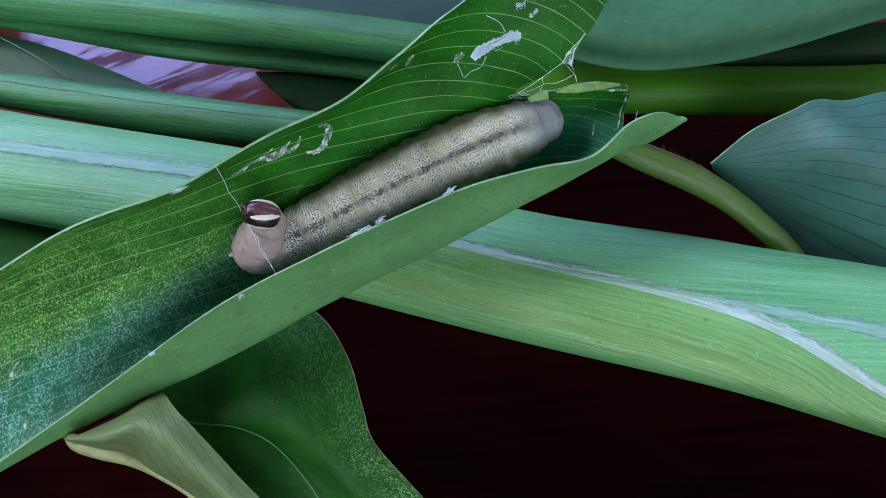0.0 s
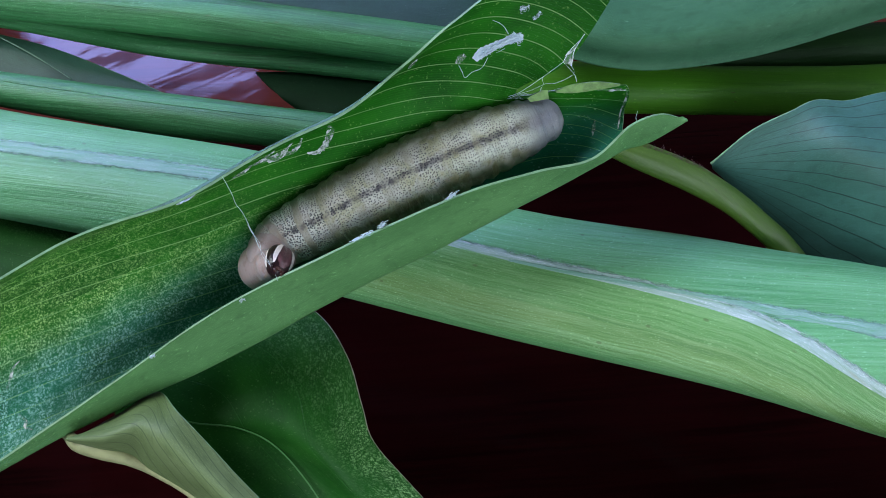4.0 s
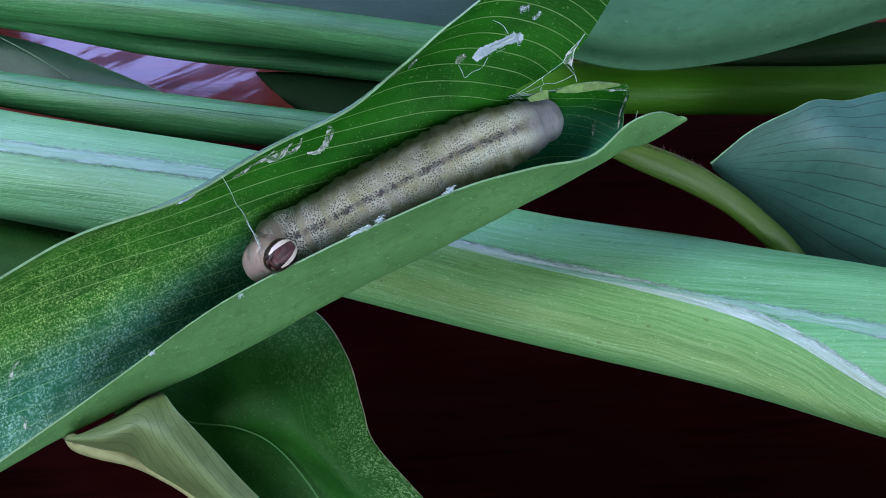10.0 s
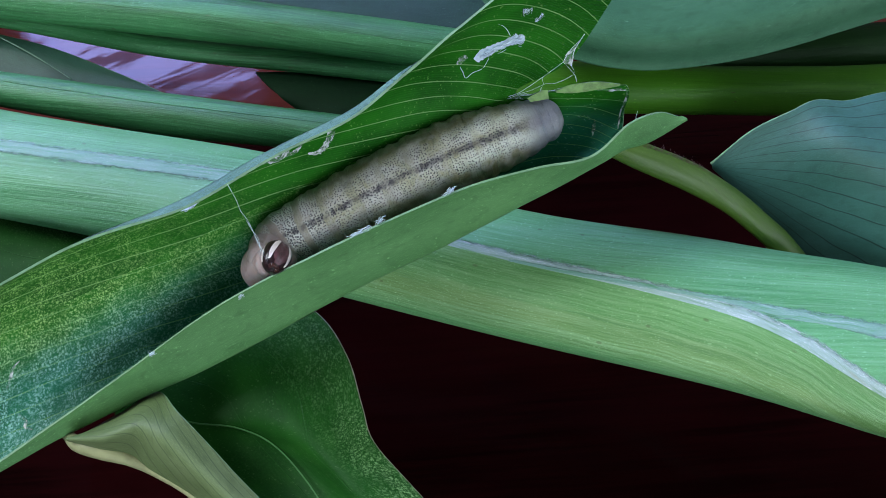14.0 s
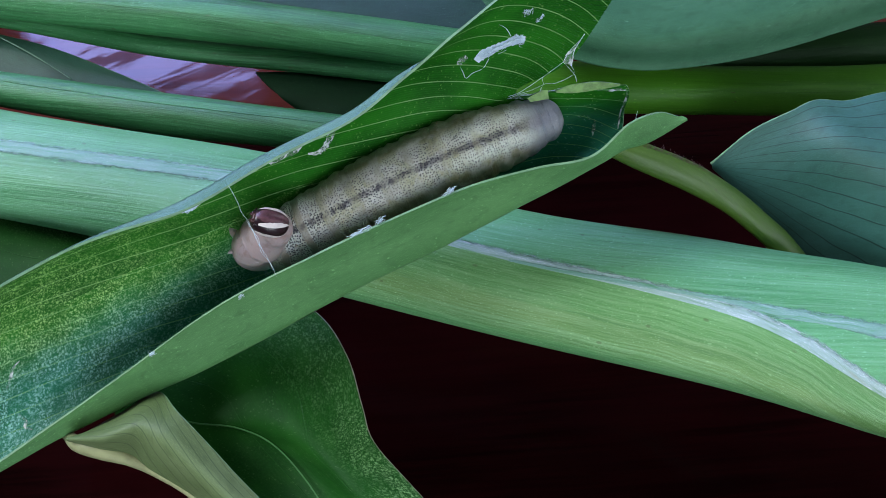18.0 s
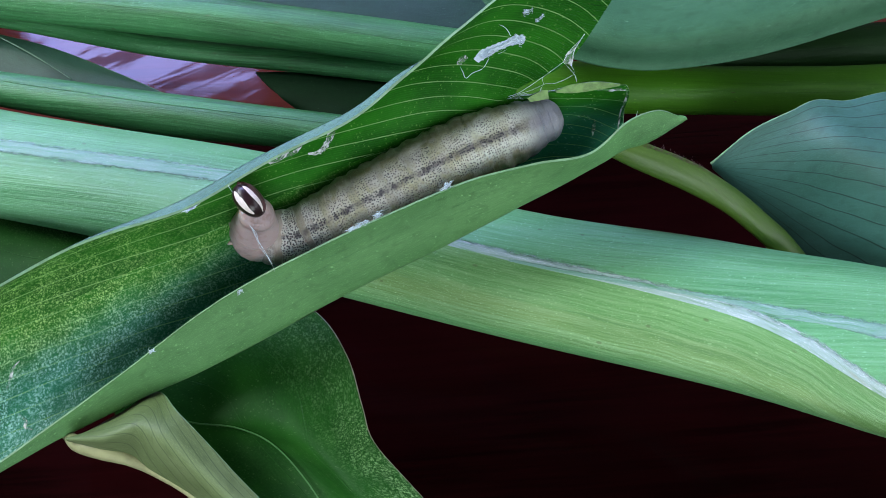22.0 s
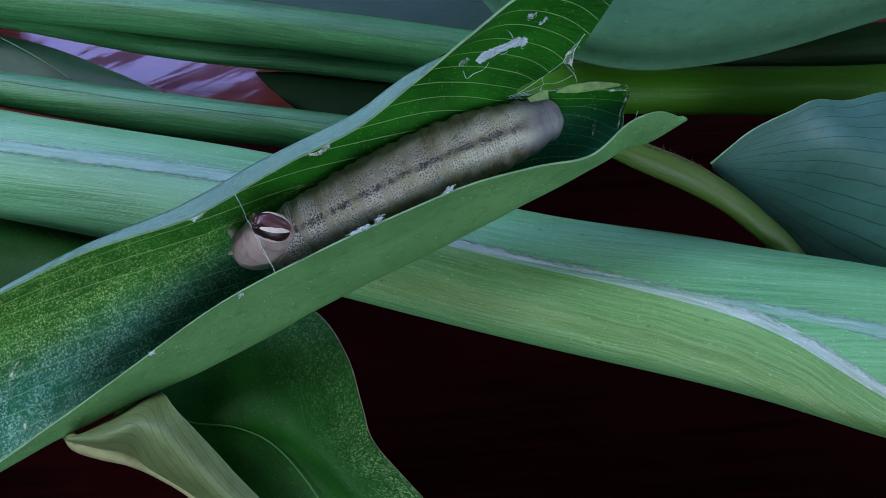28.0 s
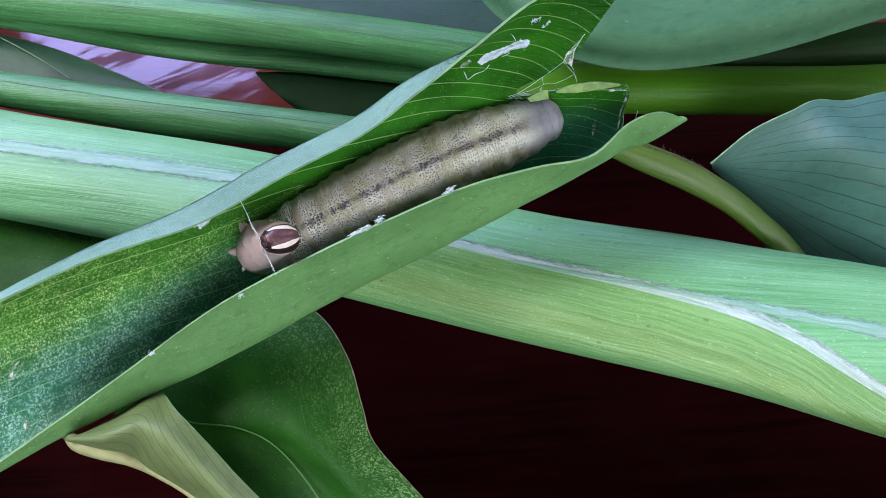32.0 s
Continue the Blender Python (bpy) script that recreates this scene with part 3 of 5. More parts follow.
def tube(name, line, mats, parent=None, label="", n=90, m=28, flat=1.0, profile=None, caps=True, wobble=0.0, seed=0.0, smooth=True):
    """A stalk along x, y, z, half-width points. flat: height over width. profile: radius factor by angle (0 is up)."""
    p = spline(line, n)
    c, r = p[:, :3], p[:, 3]
    t = np.gradient(c, axis=0)
    t /= np.linalg.norm(t, axis=1, keepdims=True)
    up = np.array([0.0, 0.0, 1.0])
    if abs(t[n // 2][2]) > 0.9:
        up = np.array([0.0, 1.0, 0.0])
    side = np.cross(t, up)
    side /= np.linalg.norm(side, axis=1, keepdims=True)
    top = np.cross(side, t)
    along = np.concatenate([[0], np.cumsum(np.linalg.norm(np.diff(c, axis=0), axis=1))])
    verts, uv, faces = [], [], []
    for i in range(n):
        for j in range(m + 1):
            a = 2 * math.pi * (j / m + 0.5)
            k = r[i] * (profile(a, i / (n - 1)) if profile else 1.0)
            if wobble:
                k *= 1 + wobble * noise.noise(Vector((along[i] * 0.06, math.cos(a) * 1.3 + seed, math.sin(a) * 1.3)))
            verts.append(c[i] + side[i] * math.sin(a) * k + top[i] * math.cos(a) * k * flat)
            uv.append((along[i], (j / m) * 6.28 * r[i]))
    w = m + 1
    for i in range(n - 1):
        for j in range(m):
            faces.append((i * w + j, i * w + j + 1, (i + 1) * w + j + 1, (i + 1) * w + j))
    if caps:
        faces.append(tuple(range(m - 1, -1, -1)))
        faces.append(tuple((n - 1) * w + j for j in range(m)))
    return mesh_object(name, verts, faces, mats, parent, label, {"size": uv, "along": uv}, smooth=smooth)


def thing(name, label, category, group="", kind="", place=(0, 0, 0)):
    ob = new(name)
    ob.location = Vector(place) * MM
    return tagged(ob, label, category, group, kind)


def threads(name, paths, radius, material, parent, label=""):
    """Fine silk strands joined into one mesh."""
    verts, faces = [], []
    for path, r in zip(paths, radius if isinstance(radius, list) else [radius] * len(paths)):
        p = spline(path, max(6, len(path) * 3))
        t = np.gradient(p, axis=0)
        base = len(verts)
        for i in range(len(p)):
            d = Vector(t[i]).normalized()
            a = d.orthogonal().normalized()
            b = d.cross(a)
            for k in range(4):
                q = math.pi / 2 * k
                verts.append(Vector(p[i]) + (a * math.cos(q) + b * math.sin(q)) * r)
        for i in range(len(p) - 1):
            for k in range(4):
                faces.append((base + i * 4 + k, base + i * 4 + (k + 1) % 4, base + (i + 1) * 4 + (k + 1) % 4, base + (i + 1) * 4 + k))
    return mesh_object(name, verts, faces, [material], parent, label)


# ---- the room: an unseen shell that closes off the sky and holds the lamps ----
def box(name, lo, hi, material, label="", kind="structure", category="wall"):
    bm = bmesh.new()
    bmesh.ops.create_cube(bm, size=1.0)
    bmesh.ops.scale(bm, vec=[b - a for a, b in zip(lo, hi)], verts=bm.verts)
    bmesh.ops.translate(bm, vec=[(a + b) / 2 for a, b in zip(lo, hi)], verts=bm.verts)
    me = bpy.data.meshes.new(name)
    bm.to_mesh(me)
    bm.free()
    me.materials.append(material)
    return tagged(new(name, me), label, category, kind=kind)


def wall_with_opening(name, axis, at, span, low, high, opening, label):
    """A wall of four joined blocks round one opening. axis: 'x' runs along x at y=at; 'y' runs along y at x=at."""
    a0, a1 = span
    o0, o1, z0, z1 = opening
    bm = bmesh.new()
    for p0, p1, q0, q1 in ((a0, o0, low, high), (o1, a1, low, high), (o0, o1, low, z0), (o0, o1, z1, high)):
        made = bmesh.ops.create_cube(bm, size=1.0)["verts"]
        dims = (p1 - p0, 0.12, q1 - q0) if axis == "x" else (0.12, p1 - p0, q1 - q0)
        mid = ((p0 + p1) / 2, at, (q0 + q1) / 2) if axis == "x" else (at, (p0 + p1) / 2, (q0 + q1) / 2)
        bmesh.ops.scale(bm, vec=dims, verts=made)
        bmesh.ops.translate(bm, vec=mid, verts=made)
    me = bpy.data.meshes.new(name)
    bm.to_mesh(me)
    bm.free()
    me.materials.append(M_WALL)
    return tagged(new(name, me), label, "wall", kind="structure")


box("floor", (-2.1, -2.1, -0.85), (2.1, 2.1, -0.75), M_FLOOR_TILE, "plain brown floor under the table", category="floor")
# Unseen ceiling, added dark so that the table top mirrors little light.
box("ceiling", (-2.1, -2.1, 2.6), (2.1, 2.1, 2.7), M_CEILING, "plain dark brown ceiling, unseen, added to darken reflections", category="ceiling")
wall_with_opening("wall_north", "x", 2.02, (-2.08, 2.08), -0.75, 2.6, (-1.26, -0.6, 1.03, 2.21), "plain grey plaster wall, unseen, with an opening for a lamp")
wall_with_opening("wall_east", "y", 2.02, (-1.96, 1.96), -0.75, 2.6, (-1.15, 0.75, 0.7, 2.2), "plain grey plaster wall, unseen, with an opening for a lamp")
wall_with_opening("wall_south", "x", -2.02, (-2.08, 2.08), -0.75, 2.6, (-0.3, 1.3, 0.45, 1.75), "plain grey plaster wall, unseen, with an opening for a lamp")
wall_with_opening("wall_west", "y", -2.02, (-1.96, 1.96), -0.75, 2.6, (0.1, 1.1, 1.2, 2.2), "plain grey plaster wall, unseen, with an opening for a lamp")


def build_table():
    t = thing("table", "dark red-brown varnished wooden table with a glossy top", "table")
    for near, far in ((-329, -195), (-195, -61), (-61, 73), (73, 207), (207, 341), (341, 470)):
        bm = bmesh.new()
        bmesh.ops.create_cube(bm, size=1.0)
        bmesh.ops.scale(bm, vec=(1300, far - near - 0.4, 28), verts=bm.verts)
        bmesh.ops.translate(bm, vec=(0, (near + far) / 2, -14 - TABLE_DROP), verts=bm.verts)
        bmesh.ops.bevel(bm, geom=bm.edges[:], offset=1.2, segments=2, affect="EDGES")
        # The redder board stands for brighter light on the far table.
        board = part("board", bm, M_TABLE_LIT if near == 73 else M_TABLE, t, "varnished board painted redder for the light at the back" if near == 73 else "")
        for f in board.data.polygons:
            f.use_smooth = False
    t.rotation_euler = (0, 0, radians(4.6))
    for x in (-590, 590):
        for y in (-280, 400):
            bm = bmesh.new()
            bmesh.ops.create_cube(bm, size=1.0)
            bmesh.ops.scale(bm, vec=(60, 60, 677), verts=bm.verts)
            bmesh.ops.translate(bm, vec=(x, y, -366.5 - TABLE_DROP), verts=bm.verts)
            bmesh.ops.bevel(bm, geom=bm.edges[:], offset=4, segments=2, affect="EDGES")
            part("leg", bm, M_TABLE, t)
    return t


build_table()


# ---- stalks ----
def sheath_profile(a, s):
    """Slightly angular stalk with a shallow groove along its upper side."""
    a = (a + math.pi) % (2 * math.pi) - math.pi
    return 1.0 - 0.035 * math.cos(3 * a + 0.6) - 0.05 * math.exp(-((a - 0.9) / 0.22) ** 2)


def round_profile(a, s):
    return 1.0 - 0.025 * math.cos(2 * a + 1.0) - 0.015 * math.cos(5 * a)


def margin(name, line, angles, material, lift, parent, label, profile=sheath_profile, flat=0.62, n=90, rows_across=9, thick=0.25):
    """A thin sheath margin lying on a stalk, between two angles that may change along it. line: x, y, z, half-width."""
    p = spline(line, n)
    c, r = p[:, :3], p[:, 3]
    t = np.gradient(c, axis=0)
    t /= np.linalg.norm(t, axis=1, keepdims=True)
    side = np.cross(t, np.array([0.0, 0.0, 1.0]))
    side /= np.linalg.norm(side, axis=1, keepdims=True)
    top = np.cross(side, t)
    ang = spline([(a, b, 0) for a, b in angles], n)
    rows = []
    for v in np.linspace(0, 1, rows_across):
        line_pts = []
        for i in range(n):
            a = ang[i][0] * (1 - v) + ang[i][1] * v
            ragged = 0.035 * noise.noise(Vector((i * 0.22, v * 3, 1.7)))
            a += ragged * (1 if v in (0.0, 1.0) else 0.3)
            k = r[i] * profile(a % (2 * math.pi), 0) + lift * (0.4 + 0.6 * math.sin(math.pi * min(1, v + 0.15)))
            line_pts.append(c[i] + side[i] * math.sin(a) * k + top[i] * math.cos(a) * k * flat)
        rows.append(line_pts)
    g = np.array(rows)
    return sheet(name, g, [material, material, material], parent, label, thick)


STALKS = "cut stalks in the heap"


def grounded(line, first, last):
    """A stalk's line carried on until its ends droop to the table."""
    out = [Vector(p) for p in line]
    for on, at, step in ((first, 0, 1), (last, -1, -1)):
        if on:
            end, nxt = out[at], out[at + step]
            way = Vector((end - nxt)[:2]).normalized()
            more = [(*(Vector(end[:2]) + way * d), (end[2]) * (1 - f) + (end[3] * 0.7 - TABLE_DROP) * f, end[3]) for d, f in ((45, 0.12), (100, 0.5), (165, 0.9), (215, 1.0))]
            out = [Vector(m) for m in more[::-1]] + out if at == 0 else out + [Vector(m) for m in more]
    return [tuple(p) for p in out]


def build_stalk(label, line, material, flat=0.8, profile=round_profile, seed=0.0, rib=None, rib_material=None, ends=(True, False), lift=0.06):
    t = thing("stalk", label, "plant stalk", STALKS)
    tube("skin", grounded(line, *ends), [material], t, n=170, m=40, flat=flat, profile=profile, wobble=0.03, seed=seed)
    if rib:
        margin("sheath_margin", line, [rib] * len(line), rib_material, lift, t, "thin paler sheath margin", profile, flat, thick=0.08)
    return t


BIG = [(-100.2, 31.7, 6.5, 8.41), (-82.5, 26.5, 6.5, 8.75), (-68.4, 22.9, 6.5, 8.93), (-30.0, 14.5, 6.8, 9.56), (9.4, 3.4, 7.2, 9.82), (40.6, -3.8, 7.6, 10.83), (60.3, -9.2, 8.0, 12.11), (73.2, -13.2, 8.0, 12.50), (86.8, -17.6, 8.0, 12.45)]
big_stalk = build_stalk("broad light green leaf stalk with a silvery papery margin", BIG, M_STALK_BIG, 0.62, sheath_profile, 1.0, ends=(True, True))


margin("outer_sheath", BIG[3:], [(0.02, 2.5), (0.06, 2.5), (0.25, 2.5), (0.83, 2.5), (1.15, 2.5), (1.3, 2.5)], M_SHEATH, 0.18, big_stalk, "yellow-green outer sheath", rows_across=40)
margin("sheath_margin", BIG[3:], [(-0.06, 0.20), (-0.06, 0.30), (0.13, 0.50), (0.72, 1.02), (1.07, 1.28), (1.3, 1.44)], M_MEMBRANE, 0.36, big_stalk, "silvery dry papery margin", thick=0.03)
margin("sheath_margin", BIG[4:], [(0.10, 0.20), (0.05, 0.27), (-0.03, 0.23), (-0.05, 0.23), (-0.05, 0.23)], M_WAXY_HIGHLIGHT, 0.34, big_stalk, "bluish waxy margin and highlight strip", thick=0.03)
# Bluish highlight along the left part, painted as a pale strip.
margin("sheath_margin", BIG[:4], [(-0.15, 0.2), (-0.15, 0.2), (-0.18, 0.17), (-0.38, -0.02)], M_WAXY_HIGHLIGHT, 0.30, big_stalk, "bluish waxy margin and highlight strip", thick=0.03)

build_stalk("green leaf stalk lying behind the broad stalk", [(-106.4, 47.1, 4.5, 2.87), (-83.0, 41.6, 4.5, 2.82), (-73.1, 39.5, 4.5, 2.98), (-44.4, 34.1, 4.5, 3.57), (-20.3, 30.8, 4.5, 3.26), (-2.2, 27.9, 4.5, 3.05), (10.4, 26.1, 4.5, 2.86)], M_STALK, 0.9, round_profile, 2.0, (-0.3, 0.1), M_STALK)
build_stalk("long green leaf stalk at the back of the heap", [(-105.7, 61.6, 9.0, 4.29), (-75.1, 55.8, 9.0, 4.02), (-45.8, 51.7, 9.0, 4.16), (-20.9, 47.9, 9.0, 3.92), (6.1, 43.2, 9.0, 3.68), (15.3, 42.7, 8.0, 3.14)], M_STALK, 0.8, round_profile, 3.0, (-0.1, 0.5), M_STALK)
build_stalk("thin green leaf stalk below another stalk", [(-108.5, 61.6, 4.0, 2.00), (-77.2, 55.9, 4.0, 1.97), (-46.6, 48.9, 4.0, 2.02), (-21.4, 45.7, 4.0, 2.29), (6.2, 42.0, 4.0, 2.45), (15.6, 40.8, 4.0, 2.44)], M_STALK, 0.8, round_profile, 4.0, (-0.2, 0.25), M_STALK)
build_stalk("smooth yellow-green stalk lying on the table", [(3.4, 41.2, 5.0, 3.93), (20.1, 39.7, 5.0, 4.28), (43.2, 38.8, 5.0, 4.27), (61.8, 38.8, 5.0, 4.08), (90.0, 40.0, 5.0, 3.91)], M_STALK_YELLOW, 0.9, round_profile, 5.0, (0.45, 0.7), M_STALK_YELLOW, ends=(False, True), lift=0.04)
build_stalk("green stalk at the back with shade in its colour", [(34.9, 45.4, 4.0, 3.24), (54.3, 47.6, 4.0, 3.84), (75.6, 49.2, 4.0, 4.34), (98.4, 50.7, 4.0, 4.36)], M_STALK_SHADED, 0.9, round_profile, 6.0, (0.3, 0.6), M_STALK_SHADED, ends=(False, True), lift=0.04)


# ---- leaves of the heap ----
def build_blade(name, label, lines, mats, rows=26, cols=70, swell=0.25, seed=0.0, thick=0.35):
    t = thing(name, label, "leaf", "leaves in the heap")
    g = across([spline(x, cols) for x in lines], rows)
    g = ruffle(g, swell, 9.0, seed)
    sheet("blade", g, mats, t, thick=thick)
    edge = [(*p, 0.15) for p in g[0][::3]]
    tube("leaf_edge", edge, [mats[2]], t, "pale thickened leaf edge", n=cols, m=8)
    return t, g


build_blade("leaf", "pale grey-green leaf showing its matt lower side", [
    [(4.1, 49.8, 18.0), (8.4, 42.8, 18.0), (13.7, 36.8, 19.0), (19.4, 33.3, 19.0), (26.3, 31.4, 19.0), (33.9, 31.4, 19.0), (47.7, 34.2, 19.0), (67.7, 41.6, 19.0), (86.4, 48.7, 19.0)],
    [(7.5, 50.5, 22.0), (11.8, 46.9, 22.0), (16.6, 42.3, 23.0), (22.1, 39.0, 24.0), (28.6, 37.4, 24.0), (36.0, 37.4, 24.0), (48.9, 40.2, 24.0), (66.4, 45.8, 23.0), (84.0, 51.7, 22.0)],
    [(14.0, 75.5, 20.0), (18.8, 75.5, 20.0), (24.6, 75.5, 20.0), (31.3, 75.5, 20.0), (39.0, 75.5, 20.0), (47.6, 75.5, 20.0), (59.1, 75.5, 20.0), (73.5, 75.5, 20.0), (89.8, 75.5, 20.0)],
], [M_TOP_LEAF, M_TOP_LEAF, M_TOP_LEAF], seed=1.0)

right_leaf, _ = build_blade("leaf", "blue-green leaf with dark veins beside a fleshy petiole", [
    [(39.5, 19.2, 12.0), (44.5, 21.4, 17.0), (49.4, 22.5, 20.0), (52.9, 23.7, 21.0), (57.8, 24.2, 20.0), (63.7, 26.0, 20.0), (76.5, 30.2, 18.0)],
    [(40.0, 19.5, 11.0), (44.0, 18.2, 12.5), (50.2, 16.0, 15.0), (55.6, 13.0, 18.0), (61.2, 10.6, 19.5), (68.4, 9.0, 20.0), (81.5, 8.3, 19.5)],
    [(40.4, 19.8, 10.0), (45.4, 17.6, 6.0), (53.9, 12.2, -0.0), (60.7, 6.3, -3.0), (68.0, 0.5, -5.0), (76.1, -5.1, -5.0), (88.8, -10.5, -5.0)],
], [M_BLUE_LEAF, M_BLUE_LEAF, M_EDGE], seed=2.0, swell=0.4)
tube("petiole", [(21.8, 20.6, 17.5, 1.85), (26.9, 18.0, 16.5, 2.05), (35.2, 15.6, 14.0, 2.2), (41.7, 13.4, 11.0, 2.0), (46.2, 10.4, 9.0, 1.9), (49.6, 8.0, 7.0, 1.95), (54.6, 2.7, 4.2, 1.7)], [M_PETIOLE], right_leaf, "yellow-green fleshy petiole", n=70, m=28, flat=0.9, profile=round_profile, wobble=0.04)

HAIRS = random.Random(21)
fuzz = []
for i in range(260):
    f = HAIRS.random()
    c = spline([(28.2, 17.9, 18.2), (31.8, 17.2, 17.2), (35.8, 16.2, 15.9), (39.2, 15.3, 13.8)], 60)[int(f * 59)]
    p = Vector(c) + Vector((HAIRS.gauss(0, 0.15), HAIRS.gauss(0, 0.15), HAIRS.gauss(-0.2, 0.2)))
    d = Vector((HAIRS.gauss(0.25, 0.3), HAIRS.gauss(0.5, 0.3), HAIRS.gauss(0.4, 0.3))) * HAIRS.uniform(0.25, 0.65)
    fuzz.append([p, p + d * 0.5 + Vector((0.05, 0, 0.05)), p + d])
threads("hairs", fuzz, 0.018, M_HAIR, right_leaf, "short brown hairs along the petiole")

low_leaf, low_grid = build_blade("leaf", "dark green glossy leaf under the rolled leaf", [
    [(-28.8, 3.8, 7.0), (-18.3, -2.2, 6.0), (-13.4, -9.0, 6.0), (-11.0, -16.1, 5.0), (-9.0, -21.4, 5.0), (-2.1, -29.0, 5.0), (3.9, -36.1, 5.0)],
    [(-33.1, -2.9, 6.0), (-26.8, -9.8, 6.0), (-21.7, -14.8, 6.0), (-18.3, -19.5, 6.0), (-14.3, -24.1, 6.0), (-8.9, -30.0, 6.0), (-3.1, -36.7, 5.0)],
    [(-38.3, -8.9, 4.0), (-35.3, -15.2, 3.0), (-31.8, -18.5, 3.0), (-27.1, -19.4, 3.0), (-21.5, -22.0, 3.0), (-15.8, -28.5, 3.0), (-11.8, -35.6, 3.0)],
    [(-45.5, -13.1, 4.0), (-44.4, -18.1, 2.0), (-40.8, -21.3, 2.0), (-36.6, -24.4, 2.0), (-31.7, -26.7, 2.0), (-26.0, -31.1, 2.0), (-20.5, -36.1, 2.0)],
], [M_DARK_LEAF, M_DARK_LEAF, M_BROWN_EDGE], seed=3.0, swell=0.5)
tube("midrib", [(-37.2, -16.8, 4.0, 0.11), (-33.5, -18.0, 4.1, 0.11), (-27.7, -18.7, 4.1, 0.11), (-22.2, -21.4, 4.1, 0.11), (-16.4, -27.9, 4.1, 0.10), (-12.4, -35.1, 4.0, 0.14)], [M_MIDRIB], low_leaf, "pale green midrib", n=60, m=10, flat=0.6)

pale_leaf, _ = build_blade("leaf", "pale green leaf base curling over a darker leaf", [
    [(-48.5, -20.0, 4.5), (-43.2, -16.8, 5.2), (-38.2, -15.0, 7.5), (-33.6, -19.7, 13.0), (-28.8, -24.2, 12.0), (-25.1, -27.8, 11.0), (-21.1, -31.4, 10.0), (-15.3, -36.9, 9.0)],
    [(-48.3, -21.8, 9.0), (-42.7, -22.4, 12.0), (-37.8, -21.7, 14.0), (-34.7, -23.8, 14.0), (-30.7, -27.0, 13.0), (-27.1, -29.8, 12.0), (-23.5, -33.0, 11.0), (-18.5, -37.1, 10.0)],
    [(-48.7, -21.6, 8.0), (-44.0, -23.1, 8.0), (-40.7, -23.7, 7.0), (-38.0, -25.2, 7.0), (-34.8, -26.9, 6.0), (-31.5, -28.9, 5.0), (-27.9, -32.2, 5.0), (-23.6, -36.1, 5.0)],
], [M_PALE_LEAF, M_PALE_LEAF, M_EDGE], seed=4.0, swell=0.2)
tube("petiole", [(-52.6, -17.6, 2.0, 0.6), (-50.0, -20.0, 4.6, 0.75), (-47.4, -22.0, 7.2, 1.05), (-44.0, -23.1, 7.8, 1.15), (-40.0, -24.2, 7.4, 0.85), (-35.9, -26.1, 6.5, 0.58), (-31.4, -28.8, 5.5, 0.51), (-23.6, -35.7, 5.0, 0.49)], [M_CREAM], pale_leaf, "cream petiole along the leaf edge", n=60, m=16)

back_leaf, _ = build_blade("leaf", "green leaf in the back corner of the heap, darkened in its colour", [
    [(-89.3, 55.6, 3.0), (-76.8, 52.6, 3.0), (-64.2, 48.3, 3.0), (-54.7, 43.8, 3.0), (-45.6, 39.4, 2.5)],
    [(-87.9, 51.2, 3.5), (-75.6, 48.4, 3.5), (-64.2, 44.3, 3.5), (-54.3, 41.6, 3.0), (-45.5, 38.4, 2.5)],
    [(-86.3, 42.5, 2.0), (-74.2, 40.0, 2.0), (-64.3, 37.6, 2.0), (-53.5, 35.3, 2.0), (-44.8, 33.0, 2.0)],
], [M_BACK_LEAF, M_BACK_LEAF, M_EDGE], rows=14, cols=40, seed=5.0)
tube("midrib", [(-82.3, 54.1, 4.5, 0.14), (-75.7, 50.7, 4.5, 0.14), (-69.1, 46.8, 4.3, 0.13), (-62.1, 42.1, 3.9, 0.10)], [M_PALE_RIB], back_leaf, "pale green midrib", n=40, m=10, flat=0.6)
build_blade("leaf", "dark green leaf half hidden under the broad stalk", [
    [(-87.9, 21.8, 2.0), (-69.0, 17.6, 2.0), (-55.2, 14.5, 2.0), (-41.4, 9.5, 2.0)],
    [(-83.9, 9.9, 3.0), (-66.6, 8.9, 3.0), (-53.5, 7.0, 3.0), (-40.3, 2.5, 2.5)],
    [(-81.5, -0.7, 1.5), (-64.7, -1.6, 1.5), (-52.2, -2.5, 1.5), (-39.4, -5.2, 1.5)],
], [M_DARK_LEAF, M_DARK_LEAF, M_EDGE], rows=14, cols=40, seed=6.0)
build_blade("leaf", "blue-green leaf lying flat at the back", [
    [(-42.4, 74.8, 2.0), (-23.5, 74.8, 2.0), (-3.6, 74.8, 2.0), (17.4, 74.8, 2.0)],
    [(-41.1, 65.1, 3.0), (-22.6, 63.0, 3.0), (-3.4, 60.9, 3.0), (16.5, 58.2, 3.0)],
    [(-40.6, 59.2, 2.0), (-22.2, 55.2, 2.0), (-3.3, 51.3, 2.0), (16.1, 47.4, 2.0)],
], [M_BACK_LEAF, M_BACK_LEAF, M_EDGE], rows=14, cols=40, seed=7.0)

